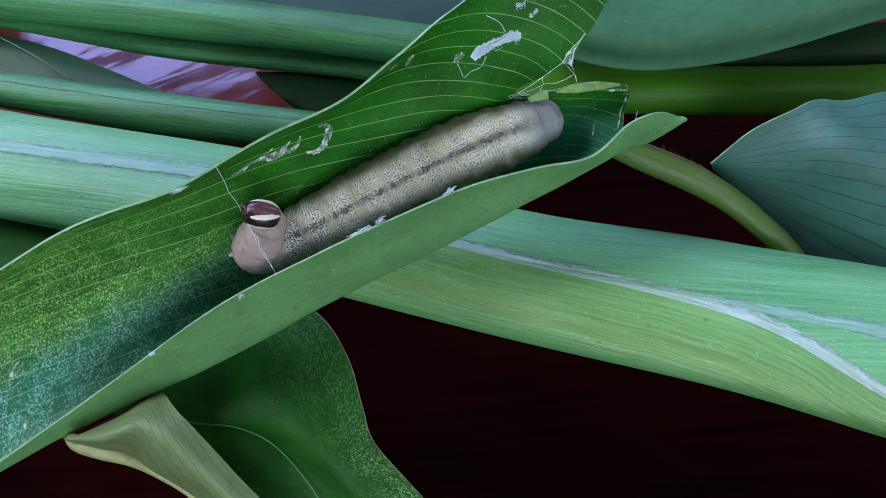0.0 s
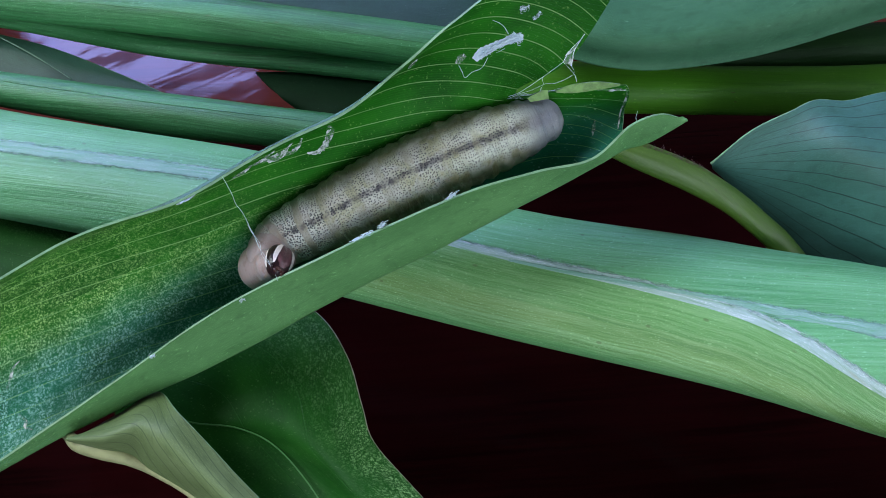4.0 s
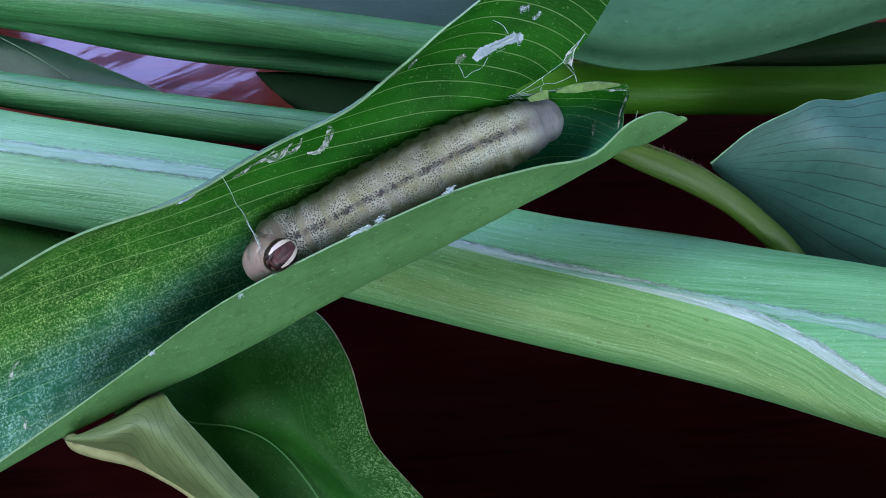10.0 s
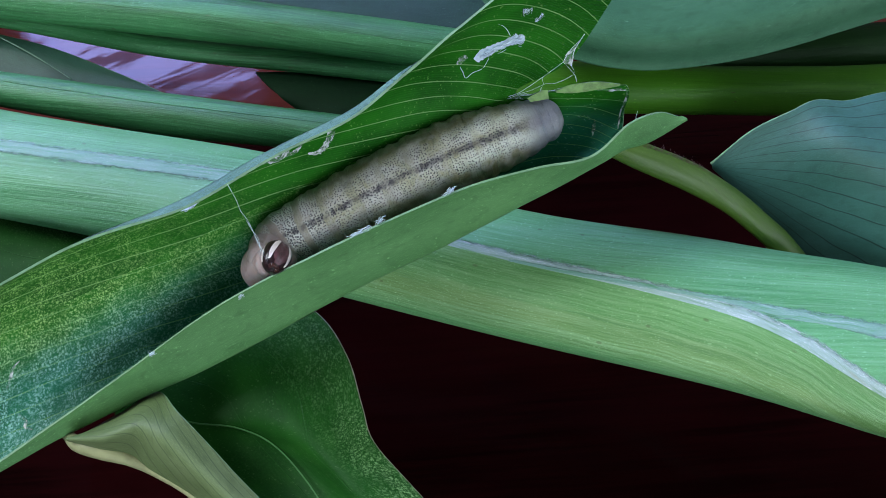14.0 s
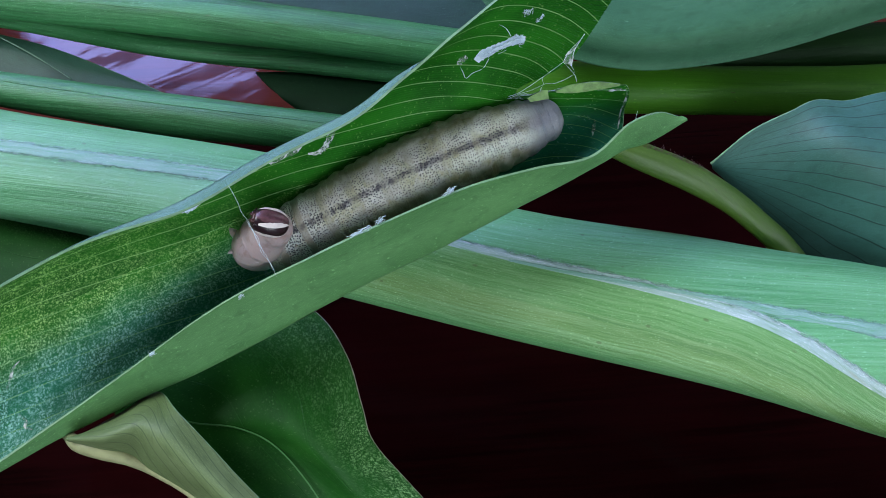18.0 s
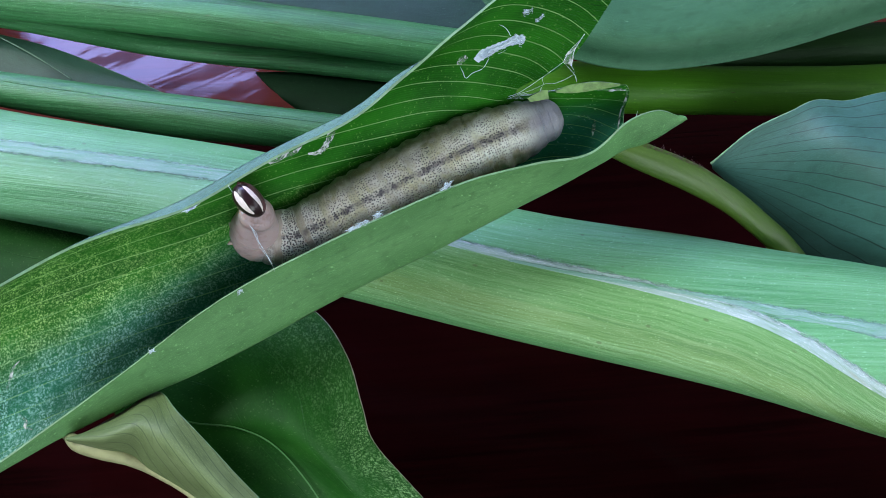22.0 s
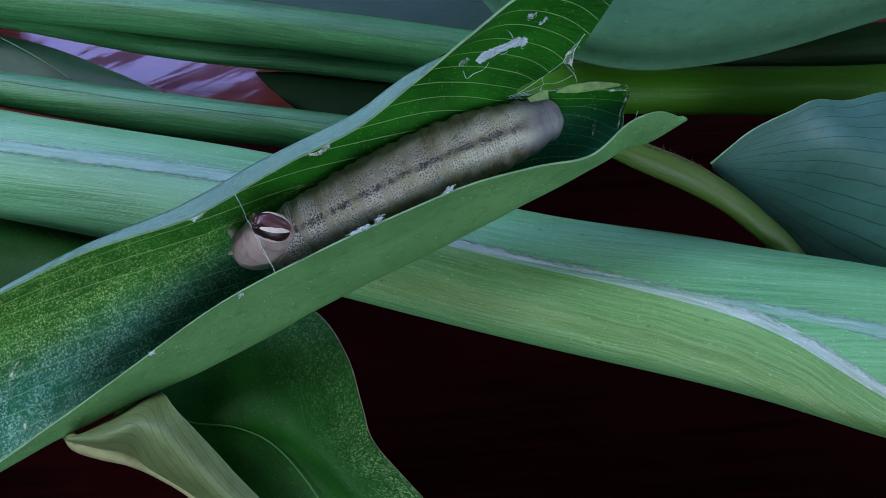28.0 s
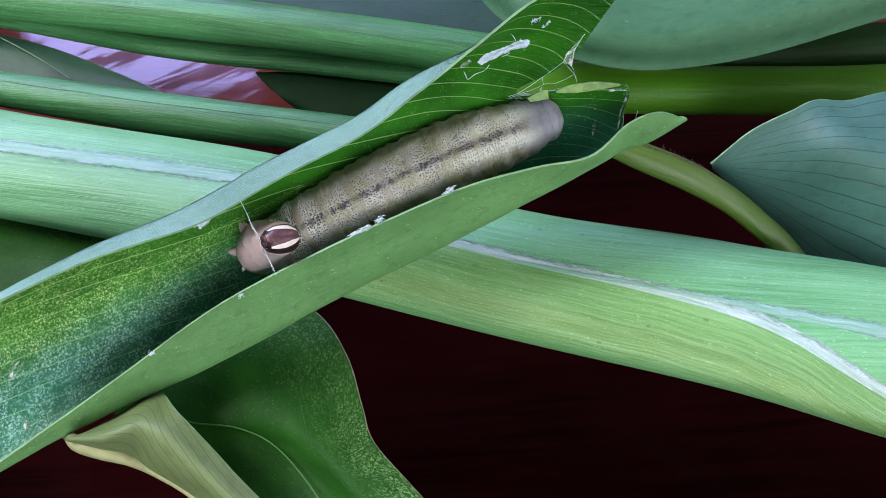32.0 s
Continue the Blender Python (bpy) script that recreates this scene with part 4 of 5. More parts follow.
# Sheet filling a shaded gap; its colour supplies the darkness.
build_blade("leaf", "leaf low between the stalks, shade painted near black", [
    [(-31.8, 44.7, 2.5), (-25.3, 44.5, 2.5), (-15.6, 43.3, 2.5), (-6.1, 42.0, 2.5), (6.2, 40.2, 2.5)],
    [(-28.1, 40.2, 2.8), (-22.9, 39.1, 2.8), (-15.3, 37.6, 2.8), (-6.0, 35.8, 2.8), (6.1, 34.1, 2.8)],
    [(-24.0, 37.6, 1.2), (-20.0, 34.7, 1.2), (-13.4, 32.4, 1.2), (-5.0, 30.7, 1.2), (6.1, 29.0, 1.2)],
], [M_SHADE_LEAF, M_SHADE_LEAF, M_SHADE_LEAF], rows=14, cols=40, seed=8.0)

# ---- the rolled leaf of the shelter ----
COLS = 130
HINGE = [(-70.1, -15.6, 8.1), (-59.6, -9.1, 11.9), (-45.1, -3.1, 15.9), (-33.0, 1.8, 19.3), (-21.1, 6.7, 22.7), (-10.7, 10.8, 25.1), (-1.8, 14.2, 27.0), (3.4, 16.0, 28.1), (7.1, 17.1, 28.7), (9.7, 18.1, 29.3)]
FAR_MID = [(-68.7, -11.1, 13.6), (-58.3, -5.5, 18.0), (-45.8, -0.4, 22.6), (-33.9, 3.6, 26.1), (-22.4, 8.9, 29.5), (-12.5, 13.0, 31.9), (-4.9, 17.2, 34.5), (2.2, 19.6, 36.5), (9.6, 21.1, 37.4), (16.3, 20.2, 34.0)]
FAR_RIM = [(-67.0, -9.5, 18.0), (-56.7, -5.5, 22.6), (-45.4, -1.0, 27.5), (-33.1, 1.9, 30.9), (-22.1, 7.0, 34.4), (-12.5, 11.0, 36.7), (-5.7, 15.6, 39.4), (0.4, 20.1, 42.0), (10.0, 25.8, 44.2), (22.8, 27.4, 42.7)]
HINGE_LONG = [(-70.1, -15.6, 8.1), (-59.6, -9.1, 11.9), (-45.1, -3.1, 15.9), (-33.0, 1.8, 19.3), (-21.1, 6.7, 22.7), (-10.7, 10.8, 25.1), (-1.8, 14.2, 27.0), (6.4, 17.1, 28.7), (14.5, 18.4, 29.5), (23.8, 18.5, 30.7)]
VALLEY = [(-70.1, -23.6, 1.8), (-58.4, -16.0, 5.0), (-42.7, -9.0, 7.9), (-29.6, -2.9, 11.4), (-17.3, 3.4, 15.0), (-6.5, 8.4, 17.9), (2.8, 12.4, 20.2), (11.3, 16.1, 22.4), (18.1, 17.8, 24.5), (24.1, 17.2, 26.5)]
FOLD = [(-69.2, -28.8, -0.7), (-55.9, -22.3, 3.7), (-41.7, -16.5, 7.6), (-27.4, -11.2, 11.8), (-12.9, -4.6, 16.2), (-2.5, -0.2, 18.7), (7.1, 4.1, 21.2), (15.3, 7.9, 23.4), (20.8, 10.6, 25.0), (23.2, 11.2, 26.5)]
FOLD_TIP = FOLD[:9] + [(23.6, 11.3, 26.5), (26.7, 11.6, 27.8), (30.7, 13.4, 30.1)]
NEAR_RIM = [(-68.6, -28.7, 0.5), (-55.9, -22.3, 6.0), (-42.4, -15.5, 12.8), (-28.5, -8.9, 20.7), (-15.5, -4.0, 25.8), (-5.8, -0.1, 28.0), (3.2, 3.2, 29.9), (11.6, 5.7, 30.2), (18.5, 7.8, 29.7), (23.3, 11.6, 31.3), (27.1, 12.9, 32.1), (30.5, 13.6, 30.2)]

shelter = thing("rolled_leaf", "green leaf rolled into a caterpillar's shelter, resting on the stalks", "leaf")


def line_of(points, cols=COLS):
    return spline(points, cols)


hinge, far_mid, far_rim = line_of(HINGE), line_of(FAR_MID), line_of(FAR_RIM)
hinge_long, valley, fold = line_of(HINGE_LONG), line_of(VALLEY), line_of(FOLD)
fold_tip, near_rim = line_of(FOLD_TIP), line_of(NEAR_RIM)
valley_long = line_of(VALLEY + [VALLEY[-1], VALLEY[-1]])

floor_grid = ruffle(across([hinge_long, valley, fold], 40, before=far_mid, after=line_of(NEAR_RIM[:10])), -0.10, 7.0, 11.0)
sheet("leaf_floor", floor_grid, [M_UNDER, M_FLOOR, M_EDGE], shelter, rim=(False, False, True, True), vspan=(1.0, 2.0))

for upper, lower in (([(14.4, 16.6, 31.8), (16.2, 17.3, 32.0), (18.2, 17.8, 32.0), (20.6, 18.1, 31.8), (22.9, 18.1, 31.4)], [(14.6, 16.5, 31.5), (16.6, 16.8, 31.1), (18.2, 17.1, 31.0), (20.6, 17.6, 31.0), (22.8, 18.0, 31.2)]),
                     ([(10.8, 15.9, 31.2), (11.8, 16.2, 31.7), (12.7, 16.5, 32.0), (13.4, 16.6, 31.9)], [(11.2, 15.6, 30.8), (12.1, 15.7, 30.9), (12.9, 15.8, 31.0), (13.6, 15.9, 31.0)])):
    lip = across([spline(upper, 30), spline(lower, 30)], 6)
    sheet("torn_lip", ruffle(ruffle(lip, 0.25, 3.0, 2.0), 0.08, 0.7, 4.0), [M_LIP, M_LIP, M_EDGE], shelter, "pale yellow-green torn leaf lip", 0.2)

# the torn web at the open end: a bright knot drawn out to a point, with strands running back to the leaf
knot = across([spline([(17.1, 19.6, 38.0), (15.9, 18.8, 37.2), (15.3, 18.3, 36.7), (15.0, 17.7, 36.0)], 24), spline([(17.1, 19.6, 38.0), (16.5, 18.9, 37.2), (16.3, 18.2, 36.4), (16.1, 17.5, 35.5)], 24)], 8)
sheet("silk_film", ruffle(ruffle(knot, 0.25, 1.1, 3.0), 0.1, 0.4, 5.0), [M_FILM] * 3, shelter, "half clear torn silk film", 0.03)
web = [[(15.0, 17.7, 36.0), (12.6, 17.0, 34.0), (9.9, 16.1, 32.2), (8.4, 15.9, 31.5)], [(16.1, 17.5, 35.5), (16.4, 16.8, 34.8), (14.3, 16.2, 33.8), (12.8, 16.5, 33.2), (12.3, 15.8, 32.6)],
       [(16.3, 17.0, 34.9), (16.6, 16.7, 34.6), (16.8, 16.1, 34.2)], [(17.6, 20.2, 38.4), (17.1, 19.6, 38.0), (16.3, 18.6, 36.8), (16.1, 17.5, 35.5)], [(12.8, 16.5, 33.2), (11.2, 16.1, 32.5), (9.9, 16.0, 32.0), (8.6, 15.8, 31.4)],
       [(15.0, 17.7, 36.0), (15.6, 17.4, 35.5), (16.3, 17.0, 34.9)], [(12.6, 17.0, 34.0), (12.6, 16.7, 33.6), (12.8, 16.5, 33.2)], [(17.1, 19.6, 38.0), (15.8, 18.7, 37.0), (15.0, 17.7, 36.0)]]
threads("silk", web, [0.036, 0.025, 0.03, 0.045, 0.02, 0.026, 0.034, 0.034], M_SILK, shelter, "white silk strands of a torn web")
FAR_STRIPS = 40
far_grid = ruffle(across([hinge, far_mid, far_rim][::-1], FAR_STRIPS * 2 + 1, after=valley)[::-1], 0.10, 7.0, 11.0)
NEAR_STRIPS = 10
near_grid = ruffle(across([fold_tip, near_rim], NEAR_STRIPS * 3 + 1, before=valley_long), 0.10, 7.0, 11.0)


def strips(name, grid, count, mats, vspan):
    """A flap cut along its veins into rigid strips, each bending against the one before it."""
    norms = sheet_normals(grid)
    step = (grid.shape[0] - 1) // count
    made = []
    for k in range(count):
        ends = (False, k == count - 1, True, True)
        made.append(sheet(name, grid, mats, shelter, "", rows=(k * step, (k + 1) * step), rim=ends, norms=norms, vspan=vspan))
    return made


far_flap = strips("far_flap", far_grid, FAR_STRIPS, [M_UP, M_UNDER_BLUE, M_EDGE], (0.0, 1.6))
near_flap = strips("near_flap", near_grid, NEAR_STRIPS, [M_UNDER, M_FLOOR, M_EDGE], (2.0, 2.6))


def bend(grid, count, weights, lo, hi):
    """For each strip the hinge point and direction at rest."""
    step = (grid.shape[0] - 1) // count
    out = []
    for k in range(count):
        row = grid[k * step]
        a, b = row[int(lo * (COLS - 1))], row[int(hi * (COLS - 1))]
        out.append((Vector(a) * MM, (Vector(b) - Vector(a)).normalized(), weights[k]))
    return out


def bent(hinges, degrees, slide=0.0):
    """The poses of all strips for a total bend, each sliding a little further along the leaf."""
    m = Matrix.Identity(4)
    out = []
    for at, axis, w in hinges:
        m = m @ Matrix.Translation(at) @ Matrix.Rotation(radians(degrees * w), 4, axis) @ Matrix.Translation(-at)
        out.append(Matrix.Translation(axis * slide * MM * (len(out) + 1) / len(hinges)) @ m)
    return out


far_hinges = bend(far_grid, FAR_STRIPS, [1 / FAR_STRIPS] * FAR_STRIPS, 0.12, 0.9)
near_hinges = bend(near_grid, NEAR_STRIPS, [0.18, 0.16, 0.14, 0.12, 0.1, 0.08, 0.07, 0.06, 0.05, 0.04], 0.25, 0.8)
CLOSE_DEGREES, SWAY_DEGREES = 50.0, 11.0

# How far the far flap has been pulled in, and the sway of the near flap, in hundredths, every half second
CLOSING = [1, 6, 8, 14, 11, 24, 34, 31, 30, 23, 10, 3, 19, 24, 21, 34, 44, 44, 39, 36, 29, 16, 26, 31, 36, 34, 47, 57, 49, 49, 47, 40, 33, 41, 47, 47, 54, 72, 59, 57, 49, 31, 49, 54, 52, 59, 72, 70, 64, 70, 59, 49, 50, 60, 65, 67, 77, 77, 75, 64, 52, 70, 75, 80, 100]
SWAY = [2, 2, 9, 17, 9, 56, 86, 71, 50, 20, -25, -44, -13, 2, -6, 32, 63, 48, 25, 25, -6, -59, -44, -21, -13, -13, 17, 56, 2, 9, 5, -25, -60, -37, -28, -28, 2, 25, -6, -6, -44, -98, -67, -59, -59, -28, 2, -6, -28, -21, -44, -82, -100, -65, -50, -44, -13, -13, -37, -67, -121, -74, -82, -37, -6]
HEAVE = [-1, 14, 14, 29, 29, 106, 106, 91, 70, 30, -30, -17, 14, 29, 14, 106, 121, 75, 45, 60, -17, -32, -1, 14, 29, 45, 106, 106, 60, 45, 30, -10, -40, -17, 14, 29, 75, 60, 14, 29, -47, -47, -32, 14, -17, 60, 91, 60, 14, 29, -32, -62, -50, -30, -10, 14, 75, 75, -1, -47, -47, -17, -17, 45, 75]


# ---- the caterpillar ----
VIEW_UP = Vector((0.0, 0.8660, 0.5))
TOWARDS = Vector((0.0, -0.5, 0.8660))
SPINE = [(12.9, 15.1, 27.4), (10.4, 14.0, 27.1), (7.2, 12.8, 26.6), (3.9, 11.5, 26.1), (0.6, 10.1, 25.4), (-2.7, 8.6, 24.6), (-5.9, 7.2, 23.9), (-9.0, 5.7, 23.3), (-12.1, 4.3, 22.5), (-15.0, 3.0, 21.7), (-17.7, 1.9, 21.1)]
GIRTH = [2.95, 3.75, 4.3, 4.6, 4.85, 4.85, 4.8, 4.7, 4.55, 4.3, 3.98, 3.58, 3.25, 2.5]
HEAVE_SHARE = [0.05, 0.1, 0.2, 0.35, 0.6, 0.85, 1.0, 1.0, 1.0, 1.0, 1.0]
# Places of the front segments by the way the head points: degrees, third, second and first segment from the head's neck
REACH = [(125, (-21.4, 1.1, 21.0), (-24.1, 0.8, 22.7), (-24.8, 0.9, 25.6)), (180, (-21.1, 0.6, 20.6), (-23.9, -0.7, 21.7), (-23.0, -0.4, 25.1)), (225, (-20.7, 0.9, 20.8), (-21.5, -1.2, 21.0), (-21.6, -2.8, 21.5)), (270, (-20.9, 0.8, 20.7), (-22.2, -1.3, 20.8), (-22.5, -3.1, 21.0))]
HEAD_ROLL = [(125, 86), (132, 78), (140, 54), (160, 38), (180, 28), (200, 6), (225, -8), (255, -30), (275, -46)]
HEAD_NOD = [(125, -6), (145, 0), (165, 20), (185, 22), (205, 25), (235, 36), (262, 46), (275, 50)]

caterpillar = thing("caterpillar", "plump grey dark-dotted caterpillar with striped head in a rolled leaf", "caterpillar")


def segment_mesh(name, index, girth, half, material, tail=False):
    """A plump ring with fine creases. Its own x points to the head, z to the back."""
    n, m = 22, 44
    verts, uv, faces = [], [], []
    for i in range(n + 1):
        x = -half + 2 * half * i / n
        e = abs(x / half)
        other = GIRTH[min(max(index + (1 if x > 0 else -1), 0), 13)]
        f = min(1.0, abs(x) / 3.4)
        r = (girth * (1 - f) + other * f) * (1 - 0.007 * (x / 1.75) ** 2) * max(0.0, 1 - e ** (4.0 if index == 13 else 3.0 if index == 12 else 4.0 if index == 11 else 9.0)) ** 0.5
        if index == 13:
            r *= 1 - 0.2 * x / half
        if tail and x < 0:
            r = girth * max(0.0, 1 - e ** 2.3) ** 0.5
        along = index * 3.5 + x
        r *= 1 + 0.006 * math.cos(2 * math.pi * along / 0.86 + 2.0 * noise.noise(Vector((along * 0.5, 0, 0))))
        for j in range(m + 1):
            a = 2 * math.pi * j / m - math.pi
            swell = abs(math.sin(math.pi * along / 2.05 + 0.5 * noise.noise(Vector((along * 0.4, 7.0, 0)))))
            lobe = 1 + math.exp(-((abs(a) - 1.55) / 0.42) ** 2) * (-0.02 + 0.055 * swell + 0.03 * noise.noise(Vector((along * 0.8, 3.0, a)))) * min(1.0, max(0.0, (44 - along) / 6))
            lump = 1 + 0.035 * noise.noise(Vector((along * 0.9, math.cos(a) * 2.2, math.sin(a) * 2.2)))
            k = r * lobe * lump
            verts.append((x, math.sin(a) * k, math.cos(a) * k * 0.94))
            uv.append((index * 3.5 + x, a * girth))
    w = m + 1
    for i in range(n):
        for j in range(m):
            faces.append((i * w + j, i * w + j + 1, (i + 1) * w + j + 1, (i + 1) * w + j))
    return mesh_object(name, verts, faces, [material], caterpillar, "", {"size": uv})


def frame_of(at, ahead, back):
    """A pose in metres at a point, x along ahead and z near back."""
    x = Vector(ahead).normalized()
    z = Vector(back) - x * Vector(back).dot(x)
    z.normalize()
    y = z.cross(x)
    return Matrix.Translation(Vector(at) * MM) @ Matrix((x, y, z)).transposed().to_4x4()


segments = []
for i, girth in enumerate(GIRTH):
    half = 2.9 if i == 0 else 3.9 if i == 13 else 3.7 if i == 12 else 3.3 if i == 11 else 2.85
    segments.append(segment_mesh("tail_segment" if i == 0 else "body_segment", i, girth, half, M_SKIN, i == 0))
segments[0]["label"] = "smooth violet grey tail plate"
for ob in segments[12:]:
    ob["label"] = "pinkish translucent front segment"


def limb(parent, at, ahead, length, radius):
    """A short pointed true leg of two joints."""
    bm = bmesh.new()
    d = Vector(ahead).normalized()
    side = d.orthogonal().normalized()
    up = d.cross(side)
    rings = []
    for s, r in ((0, 1.1), (0.3, 0.98), (0.42, 0.78), (0.5, 0.82), (0.66, 0.62), (0.74, 0.48), (0.88, 0.34), (1.0, 0.06)):
        c = Vector(at) + d * length * s + side * 0.25 * length * s * s
        rings.append([bm.verts.new(c + (side * math.cos(q) + up * math.sin(q)) * radius * r) for q in np.linspace(0, 2 * math.pi, 9)[:-1]])
    for a, b in zip(rings, rings[1:]):
        for k in range(8):
            bm.faces.new((a[k], a[(k + 1) % 8], b[(k + 1) % 8], b[k]))
    bm.faces.new(rings[-1])
    return part("leg", bm, M_PINK_LEG, parent)


limb(segments[12], (2.4, 0.4, -0.9), (1.0, 0.3, -0.15), 1.1, 0.40)
limb(segments[12], (0.6, 2.6, -0.8), (0.35, 1.0, -0.1), 1.0, 0.40)
limb(segments[13], (-0.3, 2.0, -0.5), (0.3, 1.0, -0.1), 0.9, 0.36)
for seg, x, length in ((12, 0.6, 1.1), (12, -1.4, 1.3), (11, 0.0, 1.5)):
    for sign in (-1, 1):
        limb(segments[seg], (x, sign * 1.5, -GIRTH[seg] * 0.8), (0.3, sign * 0.5, -1.0), length, 0.55)


def shell_point(along, round_, grow=1.0):
    """A point on the head shell. along: -1 crown to 1 mouth; round_: angle from the middle of the face."""
    y = along * 2.42
    w = max(0.0, 1 - abs(along) ** 2.4) ** 0.5
    wide = 1.84 * w * (1 - 0.10 * along) * grow
    deep = 1.54 * w * (1 + 0.08 * along) * grow
    cleft = -0.22 * math.exp(-(round_ / 0.16) ** 2) * (0.5 - 0.5 * along)
    return Vector((math.sin(round_) * wide, y * (1 if grow == 1.0 else 1.01), math.cos(round_) * deep + cleft * w))


def shell_patch(name, a0, a1, r0, r1, material, parent, label="", grow=1.0, n=24, m=18, pointed=False, converge=0.0):
    bm = bmesh.new()
    grid = []
    for i in range(n + 1):
        s = i / n
        along = a0 + (a1 - a0) * s
        w = 1.0 if not pointed else max(0.02, math.sin(math.pi * (0.06 + 0.88 * s)) ** 0.5)
        mid, half = (r0 + r1) / 2 * (1 - converge * (1 - s)), (r1 - r0) / 2 * w
        ragged = 0.05 * noise.noise(Vector((along * 7.0, mid, 3.0))) if pointed else 0.0
        mid, half = mid + ragged, half * (1 + 3.0 * ragged)
        grid.append([bm.verts.new(shell_point(along, mid + half * (2 * j / m - 1), grow)) for j in range(m + 1)])
    for i in range(n):
        for j in range(m):
            bm.faces.new((grid[i][j], grid[i][j + 1], grid[i + 1][j + 1], grid[i + 1][j]))
    bmesh.ops.remove_doubles(bm, verts=bm.verts, dist=0.001)
    bmesh.ops.recalc_face_normals(bm, faces=bm.faces)
    return part(name, bm, material, parent, label)


head = shell_patch("head", -0.999, 0.999, -math.pi, math.pi, M_HEAD, caterpillar, "dark brown glossy head with cream stripes", n=36, m=48)
shell_patch("face", -0.90, 0.76, -0.62, 0.62, M_HEAD_MID, head, "red-brown face", 1.012, pointed=True)
for sign in (-1, 1):
    shell_patch("stripe", -0.92, 0.62, min(sign * 0.64, sign * 1.02), max(sign * 0.64, sign * 1.02), M_STRIPE, head, "broad cream stripe", 1.03, pointed=True, converge=0.42)
    shell_patch("stripe", -0.80, 0.70, min(sign * 1.52, sign * 2.05), max(sign * 1.52, sign * 2.05), M_STRIPE, head, "pale cream side stripe", 1.03, pointed=True)
    bm = bmesh.new()
    bmesh.ops.create_uvsphere(bm, u_segments=12, v_segments=8, radius=0.38)
    bmesh.ops.scale(bm, vec=(0.8, 1.2, 0.7), verts=bm.verts)
    bmesh.ops.translate(bm, vec=(sign * 0.45, 2.08, 0.55), verts=bm.verts)
    part("jaw", bm, M_MOUTH, head, "red-brown jaw")
    for k in range(3):
        bm = bmesh.new()
        bmesh.ops.create_uvsphere(bm, u_segments=8, v_segments=6, radius=0.14)
        bmesh.ops.translate(bm, vec=(sign * (1.14 - 0.12 * k), 1.78 + 0.16 * k, 0.82 - 0.22 * k), verts=bm.verts)
        part("eye", bm, M_HEAD, head)
bm = bmesh.new()
bmesh.ops.create_uvsphere(bm, u_segments=12, v_segments=8, radius=0.5)
bmesh.ops.scale(bm, vec=(1.3, 0.6, 0.6), verts=bm.verts)
bmesh.ops.translate(bm, vec=(0, 1.96, 0.78), verts=bm.verts)
part("lip", bm, M_MOUTH, head, "red-brown upper lip")

# Head: seconds, place in millimetres, way that the mouth points in degrees
SWING_A = [(0.0, (-22.18, -0.20, 28.89), 176), (0.2, (-23.64, 1.78, 30.38), 161), (0.5, (-25.54, 2.44, 30.88), 152),
    (1.0, (-24.89, 2.18, 30.89), 139), (1.5, (-24.90, 2.10, 30.77), 145), (2.0, (-24.81, 1.91, 30.81), 133),
    (2.3, (-23.74, 1.33, 30.32), 145), (2.5, (-22.53, 0.33, 29.59), 157), (2.7, (-21.06, -1.57, 28.22), 173),
    (2.9, (-19.86, -3.03, 26.64), 192), (3.1, (-19.11, -4.39, 24.82), 222), (3.3, (-19.75, -4.30, 23.79), 255),
    (3.5, (-20.04, -4.03, 23.45), 270), (4.0, (-20.35, -3.96, 23.75), 262), (4.7, (-20.36, -3.76, 24.26), 250),
    (5.0, (-20.28, -3.07, 26.15), 205), (5.2, (-21.09, -0.94, 28.39), 178), (5.5, (-23.85, 2.03, 30.50), 163)]
SWING_B = [(5.7, (-25.20, 2.46, 30.85), 155), (6.0, (-24.68, 1.88, 30.73), 138), (6.5, (-24.42, 1.78, 30.63), 142),
    (7.0, (-24.46, 1.77, 30.77), 130), (7.2, (-24.32, 1.54, 30.62), 132), (7.4, (-23.52, 1.06, 30.23), 140),
    (7.6, (-22.12, 0.09, 29.46), 157), (7.8, (-20.48, -1.98, 27.71), 180), (8.0, (-19.51, -3.40, 26.02), 203),
    (8.2, (-19.22, -4.46, 24.52), 230), (8.5, (-20.18, -3.84, 23.55), 270), (9.0, (-20.40, -3.83, 23.96), 258),
    (9.5, (-20.18, -4.09, 23.41), 270), (9.9, (-20.22, -3.94, 24.16), 250), (10.1, (-20.08, -3.34, 25.92), 207),
    (10.3, (-20.70, -1.71, 27.79), 182), (10.5, (-22.44, 0.52, 29.42), 173), (10.7, (-24.06, 2.04, 30.48), 165)]
SWING_C = [(11.0, (-24.34, 1.59, 30.54), 140), (11.5, (-24.00, 1.59, 30.55), 139), (12.0, (-23.99, 1.20, 30.39), 134),
    (12.4, (-24.59, 1.18, 30.43), 130), (12.6, (-24.25, 1.05, 30.38), 128), (12.8, (-23.10, 0.28, 29.81), 138),
    (13.0, (-21.50, -0.78, 28.91), 160), (13.2, (-20.15, -2.43, 27.38), 182), (13.5, (-19.17, -4.03, 24.60), 235),
    (14.0, (-20.74, -3.63, 24.17), 255), (14.5, (-20.15, -3.68, 23.84), 264), (15.2, (-20.28, -3.65, 23.93), 262),
    (15.6, (-20.31, -3.38, 25.30), 225), (15.8, (-20.71, -1.79, 27.66), 184), (16.0, (-22.30, 0.28, 29.29), 173),
    (16.2, (-23.64, 1.37, 30.13), 162), (16.5, (-23.80, 1.19, 30.28), 142), (17.0, (-23.85, 0.67, 30.08), 134)]
